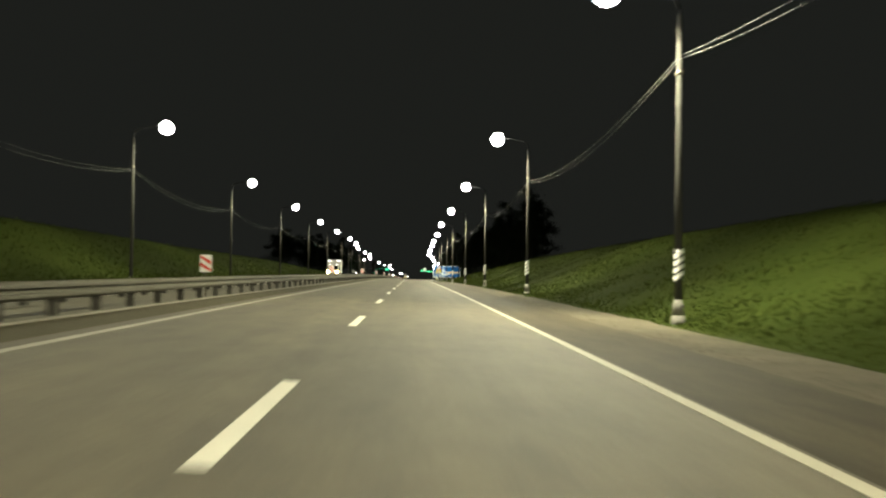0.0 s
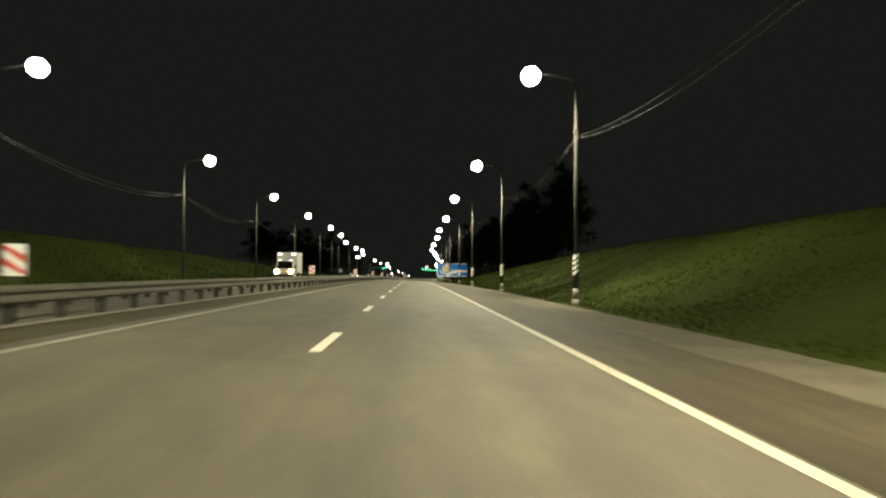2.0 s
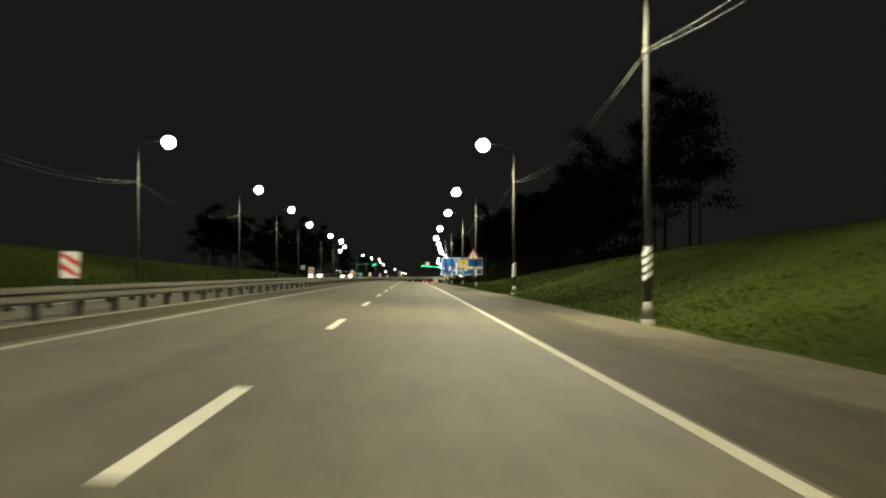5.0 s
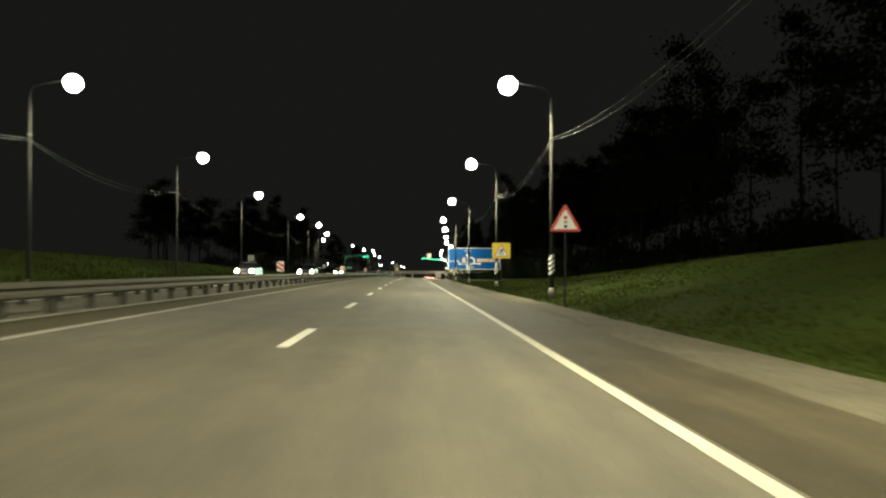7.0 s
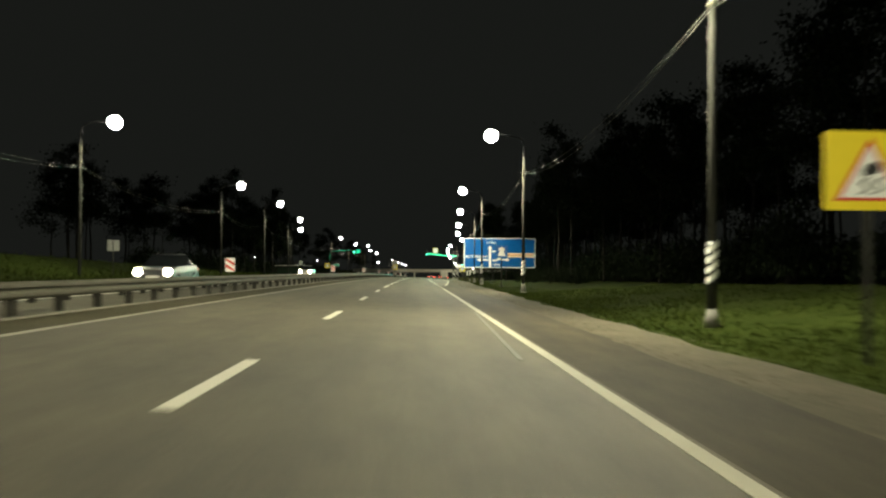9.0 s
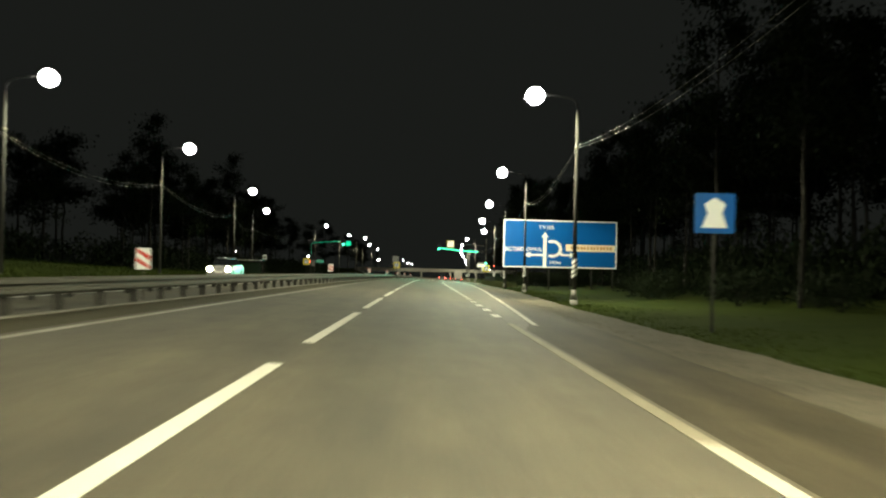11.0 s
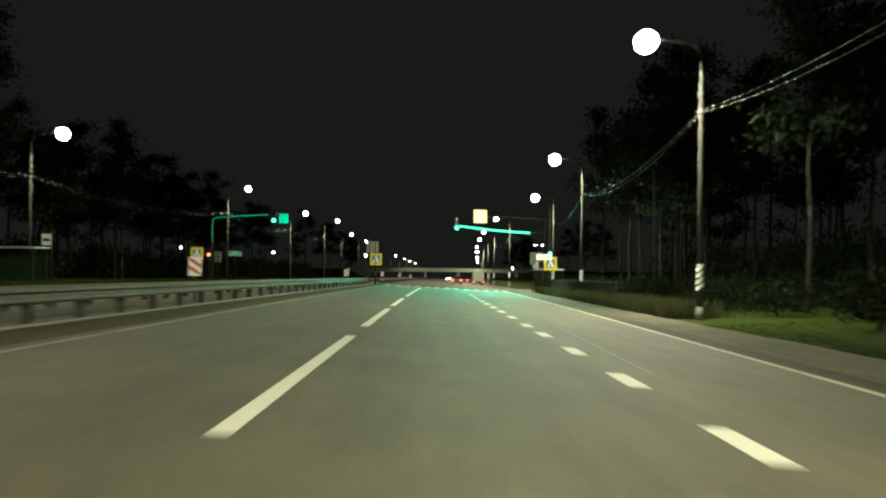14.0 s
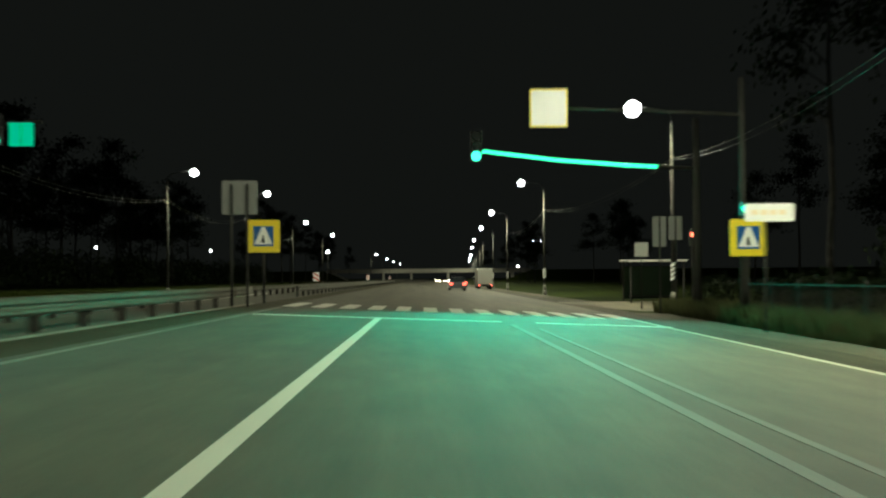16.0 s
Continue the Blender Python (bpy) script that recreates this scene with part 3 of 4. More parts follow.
# ---- signs ----
def letters(text, x, z, height, width, y, mat, parent):
    """Raised letters cut from the built-in font, set to a height and a width."""
    cu = bpy.data.curves.new("letters", "FONT")
    cu.body, cu.align_x, cu.align_y, cu.extrude, cu.offset = text, "CENTER", "CENTER", 0.004, 0.012
    tmp = new("letters", cu)
    bpy.context.view_layer.update()
    me = bpy.data.meshes.new_from_object(tmp.evaluated_get(bpy.context.evaluated_depsgraph_get()))
    bpy.data.objects.remove(tmp)
    co = np.array([v.co for v in me.vertices])
    lo, hi = co.min(0), co.max(0)
    sx, sz = width / (hi[0] - lo[0]), height / (hi[1] - lo[1])
    for v in me.vertices:
        vx, vy, vz = v.co
        v.co = (x + (vx - (lo[0] + hi[0]) / 2) * sx, y - vz, z + (vy - (lo[1] + hi[1]) / 2) * sz)
    me.materials.clear()
    me.materials.append(mat)
    ob = new("lettering", me)
    ob.parent = parent
    return ob


def sign_posts(ob, xs, z0, z1, r=0.04, y=0.07):
    for x in xs:
        bm = bmesh.new()
        tube(bm, (x, y, z0), (x, y, z1), r, r, 10)
        part("post", bm, M_POLE, ob)


def direction_board():
    """The wide blue advance direction board; z counts from the ground at its feet."""
    W, z0, z1 = 12.05, 2.30, 7.20
    ob = thing("direction_board", "wide blue direction board with white arrows on six posts", "road sign", (9.48, 382.2, -0.45), 6.5)
    sign_posts(ob, [0.35 + k * (W - 0.7) / 5 for k in range(6)], -0.4, z1 - 0.2, 0.07, 0.14)
    bm = bmesh.new()
    for k in range(3):
        box(bm, 0.1, W - 0.1, 0.03, 0.09, z0 + 0.5 + 1.8 * k, z0 + 0.6 + 1.8 * k)
    part("back_rail", bm, M_STEEL, ob)
    board = part("board", plate(bmesh.new(), rect(0, W, z0, z1, 0.12), -0.03, 0.03), M_WHITE, ob, "white-edged panel")
    part("field", plate(bmesh.new(), rect(0.13, W - 0.13, z0 + 0.13, z1 - 0.13, 0.1), -0.036, -0.03), M_BLUE, board, "blue field")
    H = z1 - z0

    def fx(u):
        return u * W

    def fz(v):
        return z1 - v * H

    sx, w = fx(0.362), 0.185
    bm = bmesh.new()
    plate(bm, [(sx - w, fz(0.972)), (sx + w, fz(0.972)), (sx + w, fz(0.36)), (sx + 0.42, fz(0.37)), (sx, fz(0.25)), (sx - 0.42, fz(0.37)), (sx - w, fz(0.36))], -0.044, -0.036)
    part("arrow", bm, M_WHITE, board, "white straight-on arrow")
    bm = bmesh.new()
    plate(bm, [(sx - w, fz(0.755)), (sx - w, fz(0.715)), (fx(0.235), fz(0.715)), (fx(0.235), fz(0.675)), (fx(0.172), fz(0.735)), (fx(0.235), fz(0.795)), (fx(0.235), fz(0.755))], -0.044, -0.036)
    part("arrow", bm, M_WHITE, board, "white left arrow")
    outer, inner = [], []
    cx, cz, ro, ri = sx + 0.80, fz(0.60), 0.92, 0.62
    for k in range(13):
        a = radians(120 - 20 * k)
        outer.append((cx + ro * math.cos(a) * 1.12, cz + ro * math.sin(a)))
        inner.append((cx + ri * math.cos(a) * 1.12, cz + ri * math.sin(a)))
    bm = bmesh.new()
    n = len(outer)
    for y in (-0.044, -0.036):
        ro_v = [bm.verts.new((x, y, z)) for x, z in outer]
        ri_v = [bm.verts.new((x, y, z)) for x, z in inner]
        for k in range(n - 1):
            bm.faces.new((ro_v[k], ro_v[k + 1], ri_v[k + 1], ri_v[k]))
    part("loop", bm, M_WHITE, board, "white loop of the turning lane")
    bm = bmesh.new()
    x0 = sx + 1.68
    plate(bm, [(x0, fz(0.64)), (x0 + 0.22, fz(0.70)), (fx(0.585), fz(0.71)), (fx(0.585), fz(0.67)), (fx(0.638), fz(0.73)), (fx(0.585), fz(0.79)), (fx(0.585), fz(0.75)), (x0 + 0.05, fz(0.75)), (x0 - 0.25, fz(0.68))], -0.044, -0.036)
    part("arrow", bm, M_WHITE, board, "white right arrow")
    tag = part("inset", plate(bmesh.new(), rect(fx(0.545), fx(0.985), fz(0.645), fz(0.50), 0.05), -0.042, -0.036), M_CREAM, board, "cream inset panel with brown lettering bars")
    for k in range(13):
        a = fx(0.592) + k * 0.345
        part("bar", plate(bmesh.new(), rect(a, a + (0.20 if k % 3 else 0.25), fz(0.605), fz(0.538)), -0.047, -0.042), M_ORANGE, tag)
    letters("ТУЛА", fx(0.375), fz(0.155), 0.40, 1.65, -0.046, M_WHITE, board)
    letters("ЯСТРЕБОВКА", fx(0.174), fz(0.622), 0.42, 3.85, -0.046, M_WHITE, board)
    letters("300м", fx(0.452), fz(0.885), 0.30, 1.2, -0.046, M_WHITE, board)


direction_board()


def warning_triangle():
    ob = thing("warning_sign", "red-edged white triangular signals-ahead warning sign on a thin post", "road sign", (7.86, 222.6, -0.40))
    sign_posts(ob, [0], -0.3, 3.75, 0.038)
    t = part("panel", plate(bmesh.new(), [(-0.56, 3.0), (0.56, 3.0), (0.60, 3.07), (0.05, 4.03), (-0.05, 4.03), (-0.60, 3.07)], 0.0, 0.03), M_RED, ob, "red triangular border")
    part("field", plate(bmesh.new(), [(-0.46, 3.09), (0.46, 3.09), (0.0, 3.88)], -0.006, 0.0), M_WHITE, t, "white field")
    for z, mat, label in ((3.54, M_RED, "red dot"), (3.365, M_ORANGE, "amber dot"), (3.19, M_BLACK, "dark dot")):
        disc = [(0.072 * math.cos(k * math.tau / 14), z + 0.072 * math.sin(k * math.tau / 14)) for k in range(14)]
        part("symbol_dot", plate(bmesh.new(), disc, -0.010, -0.006), mat, t, label)


warning_triangle()


def slippery_sign():
    ob = thing("warning_sign", "yellow square sign with a red-edged slippery road triangle", "road sign", (8.8, 255.25, -0.40))
    sign_posts(ob, [0], -0.3, 3.5, 0.05)
    panel = part("panel", plate(bmesh.new(), rect(-0.70, 0.70, 2.42, 3.62, 0.05), 0.0, 0.03), M_YELLOW, ob, "yellow reflective panel")
    part("triangle", plate(bmesh.new(), [(-0.56, 2.56), (0.56, 2.56), (0.0, 3.52)], -0.006, 0.0), M_RED, panel, "red triangle")
    part("field", plate(bmesh.new(), [(-0.46, 2.61), (0.46, 2.61), (0.0, 3.41)], -0.011, -0.006), M_WHITE, panel, "white field")
    sy = part("symbol", plate(bmesh.new(), [(-0.10, 2.92), (0.14, 2.99), (0.16, 3.08), (0.09, 3.16), (-0.03, 3.13), (-0.12, 3.02)], -0.016, -0.011), M_BLACK, panel, "dark vehicle symbol with skid marks")
    for s in (-0.10, 0.10):
        pts = [(s - 0.09, 2.66), (s + 0.04, 2.74), (s - 0.07, 2.83), (s + 0.03, 2.92)]
        part("skid_mark", plate(bmesh.new(), pts + [(px + 0.065, pz) for px, pz in pts[::-1]], -0.016, -0.011), M_BLACK, sy)


slippery_sign()


def blue_square_sign():
    ob = thing("information_sign", "square blue sign with a white field beside the verge", "road sign", (9.6, 318.6, -0.5))
    sign_posts(ob, [0], -0.3, 3.8, 0.05)
    p = part("panel", plate(bmesh.new(), rect(-0.55, 0.55, 2.8, 3.9, 0.06), 0.0, 0.03), M_BLUE, ob, "blue panel")
    part("field", plate(bmesh.new(), [(-0.35, 2.95), (0.35, 2.95), (0.2, 3.35), (0.3, 3.6), (0.0, 3.78), (-0.3, 3.6), (-0.2, 3.35)], -0.006, 0.0), M_WHITE, p, "white symbol")


blue_square_sign()


def crossing_sign(x, y, base, low, size, label):
    """A blue square with a white triangle on a yellow panel; the figure in it stays a plain shape."""
    ob = thing("crossing_sign", label, "road sign", (x, y, base), 0, "pedestrian crossing signs")
    sign_posts(ob, [0], -0.3, low + size, 0.045)
    h = size / 2
    panel = part("panel", plate(bmesh.new(), rect(-h, h, low, low + size, 0.05), 0.0, 0.03), M_YELLOW, ob, "yellow reflective panel")
    part("square", plate(bmesh.new(), rect(-h * 0.62, h * 0.62, low + h * 0.38, low + size - h * 0.38), -0.006, 0.0), M_BLUE, panel, "blue square")
    part("triangle", plate(bmesh.new(), [(-h * 0.56, low + h * 0.50), (h * 0.56, low + h * 0.50), (h * 0.10, low + size - h * 0.43), (-h * 0.10, low + size - h * 0.43)], -0.011, -0.006), M_WHITE, panel, "white triangle")
    part("symbol", plate(bmesh.new(), [(-h * 0.13, low + h * 0.58), (h * 0.10, low + h * 0.58), (h * 0.05, low + h * 0.95), (0.0, low + h * 1.1), (-h * 0.08, low + h * 0.95)], -0.015, -0.011), M_BLACK, panel, "plain dark symbol")
    return ob


crossing_sign(12.55, 456.4, -0.62, 2.38, 1.28, "yellow-edged pedestrian crossing sign beside the railing")
crossing_sign(-4.55, 459.2, 0.25, 1.85, 1.2, "yellow-edged pedestrian crossing sign on the median")
crossing_sign(-21.3, 455.7, 0.0, 2.40, 1.16, "yellow-edged pedestrian crossing sign beyond the oncoming lanes")

ob = thing("sign_plate", "pale rectangular plate with dull bars on a thin post", "road sign", (11.2, 451.6, -0.6))
sign_posts(ob, [0.0], -0.3, 3.7, 0.035)
face = part("panel", plate(bmesh.new(), rect(-0.60, 0.84, 3.24, 3.76, 0.05), 0.0, 0.03), M_WHITE, ob)
for k in range(4):
    part("bar", plate(bmesh.new(), rect(-0.42 + 0.27 * k, -0.22 + 0.27 * k, 3.43, 3.58), -0.005, 0.0), M_CREAM, face)
ob = thing("beacon_pole", "tall grey pole carrying a white overhead sign and green lamp", "traffic signal", (12.46, 456.65, -0.62))
bm = bmesh.new()
tube(bm, (0, 0, -0.3), (0, 0, 8.6), 0.13, 0.085, 14)
part("pole", bm, M_POLE, ob)
bm = bmesh.new()
box(bm, -0.2, 0.2, -0.42, -0.14, 3.80, 4.22, 0.05)
body = part("signal_box", bm, M_BLACK, ob, "small black signal box")
bm = bmesh.new()
tube(bm, (0, -0.42, 4.01), (0, -0.47, 4.01), 0.17, 0.15, 18)
part("beacon", bm, M_GREEN, body, "glowing green lens")
part("arm", pipe(bmesh.new(), [(0, 0, 7.30), (-3.4, 0, 7.46), (-7.2, 0, 7.56)], 0.05), M_POLE, ob)
panel = part("sign_panel", plate(bmesh.new(), rect(-7.43, -6.11, 6.86, 8.19, 0.05), -0.14, -0.10), M_YELLOW, ob, "yellow-edged white panel over the road")
part("field", plate(bmesh.new(), rect(-7.37, -6.17, 6.92, 8.13, 0.03), -0.146, -0.14), M_WHITE, panel, "white field")
part("bracket", box(bmesh.new(), -6.84, -6.70, -0.10, 0.07, 7.46, 7.63, 0.01), M_STEEL, panel)

ob = thing("reversed_sign", "bare grey back of a sign on two posts in the median", "road sign", (-4.6, 455.4, 0.2))
sign_posts(ob, [-0.25, 0.25], -0.2, 4.0, 0.04, -0.05)
part("panel", plate(bmesh.new(), rect(-0.56, 0.56, 3.02, 4.12, 0.05), 0.0, 0.03), M_SIGN_BACK, ob)
ob = thing("reversed_sign", "bare grey back of a sign beyond the oncoming lanes", "road sign", (-19.9, 304.9, 0.1))
sign_posts(ob, [0], -0.2, 3.1, 0.04, -0.05)
part("panel", plate(bmesh.new(), rect(-0.42, 0.42, 2.3, 3.1, 0.05), 0.0, 0.03), M_SIGN_BACK, ob)
ob = thing("street_sign", "small turquoise rectangular sign on a single thin post", "road sign", (-20.16, 466.2, 0.0))
sign_posts(ob, [0], -0.2, 3.45, 0.035)
face = part("panel", plate(bmesh.new(), rect(-0.70, 0.70, 3.02, 3.50, 0.05), 0.0, 0.03), M_WHITE, ob)
part("field", plate(bmesh.new(), rect(-0.68, 0.68, 3.04, 3.48, 0.04), -0.006, 0.0), M_GREEN_SIGN, face, "turquoise field")
part("text_bar", plate(bmesh.new(), rect(-0.40, 0.42, 3.30, 3.37), -0.010, -0.006), M_WHITE, face, "pale bar of lettering")
ob = thing("reversed_sign", "bare grey back of a square sign beside the pedestrian signal", "road sign", (-21.0, 462.3, 0.0))
sign_posts(ob, [0], -0.2, 3.3, 0.035, -0.05)
part("panel", plate(bmesh.new(), rect(-0.34, 0.34, 2.25, 3.35, 0.04), 0.0, 0.03), M_SIGN_BACK, ob)


# ---- traffic signals ----
def signal_head(parent, x, y, z, lit):
    bm = bmesh.new()
    box(bm, x - 0.24, x + 0.24, y - 0.10, y + 0.12, z - 0.62, z + 0.62, 0.05)
    body = part("signal_box", bm, M_BLACK, parent, "black three-lens signal box")
    for k, dz in enumerate((0.41, 0.0, -0.41)):
        bm = bmesh.new()
        tube(bm, (x, y - 0.10, z + dz), (x, y - 0.14, z + dz), 0.20, 0.185, 20)
        part("lens", bm, M_GREEN if (k == 2) == lit else M_GLASS, body, "glowing green lens" if k == 2 else "dark lens")
        bm = bmesh.new()
        for j in range(9):
            a = radians(20 + 140 * j / 8)
            b = radians(20 + 140 * (j + 1) / 8)
            if j < 8:
                vs = [bm.verts.new((x + 0.21 * math.cos(t), y - d, z + dz + 0.21 * math.sin(t))) for t, d in ((a, 0.10), (b, 0.10), (b, 0.30), (a, 0.30))]
                bm.faces.new(vs)
        part("visor", bm, M_BLACK, body)


def right_signal():
    ob = thing("traffic_signal", "overhead traffic signal on a mast arm lined with green light", "traffic signal", (12.9, 463.0, -0.62))
    bm = bmesh.new()
    tube(bm, (0, 0, -0.3), (0, 0, 8.4), 0.19, 0.12, 14)
    part("mast", bm, M_POLE, ob)
    bm = bmesh.new()
    tube(bm, (0, 0, -0.2), (0, 0, 0.35), 0.34, 0.30, 12)
    part("foot", bm, M_CONCRETE, ob)
    part("arm", pipe(bmesh.new(), [(0, 0, 6.25), (-3, -0.1, 6.41), (-6, -0.25, 6.62), (-9.1, -0.45, 6.96)], 0.075), M_POLE, ob)
    part("light_strip", pipe(bmesh.new(), [(-1.7, -0.14, 6.32), (-3, -0.20, 6.38), (-6, -0.36, 6.59), (-9.0, -0.56, 6.93), (-9.16, -0.57, 6.87)], 0.075), M_STRIP, ob, "glowing green light strip")
    signal_head(ob, -9.36, -0.55, 7.14, True)
    g = new("signal_glow", signal_data)
    g.parent, g.matrix_basis = ob, look((-9.3, -0.9, 6.4), (-9.0, -32, 0))
    g = new("signal_glow", signal_data)
    g.parent, g.matrix_basis = ob, look((-4.5, -0.6, 6.1), (-5.5, -26, 0))


def left_signal():
    ob = thing("traffic_signal", "traffic signal on a mast arm beyond the oncoming lanes, green lit", "traffic signal", (-21.2, 460.8, 0.0))
    bm = bmesh.new()
    tube(bm, (0, 0, -0.3), (0, 0, 6.7), 0.13, 0.10, 14)
    part("mast", bm, M_POLE, ob)
    # Thin glowing bar stands in for the signal's green light on the upper mast.
    part("mast_strip", pipe(bmesh.new(), [(0.0, -0.15, 4.3), (0.0, -0.15, 6.3), (0.14, -0.12, 6.62), (0.4, -0.10, 6.75)], 0.018), M_STRIP_AND_MAST_GLOW, ob, "dim green glow for signal light falling on the mast")
    part("arm", pipe(bmesh.new(), [(0, 0, 6.3), (0.1, 0, 6.7), (0.6, 0, 6.85), (3, 0, 6.98), (7.9, 0, 7.25)], 0.07), M_POLE, ob)
    part("brace", pipe(bmesh.new(), [(0, 0, 5.8), (0.6, 0, 6.3), (1.5, 0, 6.88)], 0.035), M_POLE, ob)
    part("light_strip", pipe(bmesh.new(), [(0.4, -0.10, 6.75), (3, -0.10, 6.95), (5.6, -0.10, 7.10)], 0.035), M_STRIP_AND_MAST_GLOW, ob, "dim green light strip on the arm")
    signal_head(ob, 6.2, -0.15, 6.95, True)
    # Panel emits green itself, in place of the lamp's light on it.
    p = part("back_panel", plate(bmesh.new(), rect(6.72, 7.62, 6.30, 7.2, 0.03), -0.12, -0.09), M_PANEL_GLOW, ob, "panel beside the lamp, its green light put in as glow")
    part("panel_seam", plate(bmesh.new(), rect(7.15, 7.18, 6.32, 7.18), -0.125, -0.12), M_BLACK, p)
    g = new("signal_glow", faint_signal_data)
    g.parent, g.matrix_basis = ob, look((6.2, -0.5, 6.7), (9, -30, 0))


right_signal()
left_signal()


def pedestrian_signal(x, y, base, z, label):
    ob = thing("pedestrian_signal", label, "traffic signal", (x, y, base), 0, "pedestrian signals")
    bm = bmesh.new()
    tube(bm, (0, 0.1, -0.3), (0, 0.1, z + 0.5), 0.05, 0.05, 10)
    part("post", bm, M_POLE, ob)
    bm = bmesh.new()
    box(bm, -0.17, 0.17, -0.1, 0.06, z - 0.4, z + 0.4, 0.03)
    body = part("signal_box", bm, M_BLACK, ob)
    bm = bmesh.new()
    box(bm, -0.11, 0.11, -0.12, -0.10, z + 0.06, z + 0.28)
    part("lens", bm, M_REDLENS, body, "red lit display")
    return ob


pedestrian_signal(14.95, 470.0, -0.6, 3.62, "pedestrian signal showing red beside the crossing")
pedestrian_signal(-21.33, 460.07, 0.0, 2.81, "pedestrian signal showing red beyond the oncoming lanes")
for x, low in ((11.75, 3.0), (12.46, 3.3)):
    ob = thing("reversed_sign", "bare grey sign back on a post at the crossing", "road sign", (x, 464.6, -0.6), 0, "sign backs at the crossing")
    sign_posts(ob, [0], -0.3, 4.3, 0.04, -0.05)
    part("panel", plate(bmesh.new(), rect(-0.30, 0.30, low, 4.33, 0.04), 0.0, 0.03), M_SIGN_BACK, ob)
ob = thing("square_sign", "small white square sign on a post at the bus stop", "road sign", (12.9, 472.2, -0.6))
sign_posts(ob, [0], -0.3, 3.5, 0.035)
part("panel", plate(bmesh.new(), rect(-0.36, 0.36, 2.75, 3.5, 0.04), 0.0, 0.03), M_WHITE, ob)


# ---- bus shelters, fence, overpass ----
def bus_shelter(x, y, base, w, d, h, label):
    ob = thing("bus_shelter", label, "bus shelter", (x, y, base))
    bm = bmesh.new()
    box(bm, -w / 2 - 0.2, w / 2 + 0.2, -d / 2 - 0.2, d / 2 + 0.2, h, h + 0.12, 0.03)
    part("roof", bm, M_BOXBODY, ob, "pale flat roof")
    for sx in (-1, 1):
        for sy in (-1, 1):
            bm = bmesh.new()
            box(bm, sx * w / 2 - 0.04, sx * w / 2 + 0.04, sy * d / 2 - 0.04, sy * d / 2 + 0.04, -0.3, h)
            part("post", bm, M_FENCE, ob)
    bm = bmesh.new()
    box(bm, -w / 2, w / 2, d / 2 - 0.02, d / 2 + 0.02, 0.3, h - 0.3)
    part("back_wall", bm, M_SHELTER, ob, "dark green wall panel")
    bm = bmesh.new()
    box(bm, -w / 2 + 0.3, w / 2 - 0.3, d / 2 - 0.55, d / 2 - 0.1, 0.42, 0.48)
    part("bench", bm, M_FENCE, ob)


bus_shelter(-27.4, 432.0, 0.0, 4.6, 2.0, 2.6, "dark bus shelter with a pale roof beyond the oncoming lanes")
bus_shelter(15.35, 479.0, -0.6, 3.2, 1.8, 2.60, "dark bus shelter with a thin pale roof near the crossing")
ob = thing("bus_stop_sign", "small white bus stop sign on a thin post", "road sign", (-24.2, 430.9, 0.0))
sign_posts(ob, [0], -0.2, 3.5, 0.035)
face = part("panel", plate(bmesh.new(), rect(-0.3, 0.3, 2.8, 3.55, 0.04), 0.0, 0.03), M_WHITE, ob)
part("symbol", plate(bmesh.new(), rect(-0.22, 0.22, 3.05, 3.25), -0.005, 0.0), M_BLACK, face, "dark bar")

fence = thing("pedestrian_fence", "low dark metal railing along the pavement before the crossing", "fence", (11.6, 422, 0))
def fence_x(y):
    return steps([(404, 10.95), (422, 11.0), (456, 11.7)], y) - 10.9


bar_mesh = mesh_of("bar", tube(bmesh.new(), (0, 0, 0.18), (0, 0, 1.36), 0.011, 0.011, 5), M_FENCE)
bm = bmesh.new()
box(bm, -0.035, 0.035, -0.035, 0.035, -0.4, 1.48, 0.008)
fence_post = mesh_of("post", bm, M_FENCE)
bm = bmesh.new()
for z in (0.16, 1.36):
    box(bm, -0.022, 0.022, 0.0, 2.0, z - 0.02, z + 0.02)
fence_rail = mesh_of("rail", bm, M_FENCE)
for k in range(17):
    pieces = [("post", fence_post, 0.0), ("rail", fence_rail, 0.0)] + [("bar", bar_mesh, 0.17 + 0.166 * j) for j in range(11)]
    for name, me, dy in pieces:
        o = new(name, me)
        o.parent, o.location = fence, (fence_x(422 + 2 * k), 2 * k + dy, -0.55)

ob = thing("overpass", "pale concrete road overpass far beyond the crossing", "bridge", (0, 915, 0))
bm = bmesh.new()
box(bm, -54, 62, -5, 5, 4.4, 5.7, 0.1)
part("deck", bm, M_CONCRETE, ob)
for y in (-5.0, 4.8):
    bm = bmesh.new()
    box(bm, -54, 62, y, y + 0.2, 5.7, 6.6)
    part("parapet", bm, M_CONCRETE, ob)
for x in (-22, -6, 15, 34, 52):
    bm = bmesh.new()
    box(bm, x - 0.6, x + 0.6, -3.5, 3.5, -2, 4.3, 0.1)
    part("pier", bm, M_CONCRETE, ob)
for s in (-1, 1):
    bm = bmesh.new()
    k = 54 if s < 0 else 62
    vs = [(s * (k - 18), -6, -1.5), (s * k, -6, 5.7), (s * (k + 900), -6, 5.7), (s * (k + 900), -6, -1.5)]
    a = [bm.verts.new(v) for v in vs]
    b = [bm.verts.new((x, 6, z)) for x, _, z in vs]
    bm.faces.new(a), bm.faces.new(b[::-1])
    for k in range(4):
        bm.faces.new((a[k], a[(k + 1) % 4], b[(k + 1) % 4], b[k]))
    bmesh.ops.recalc_face_normals(bm, faces=bm.faces)
    part("embankment", bm, M_GRASS_SOIL, ob, "grassy approach ramp")
bm = bmesh.new()
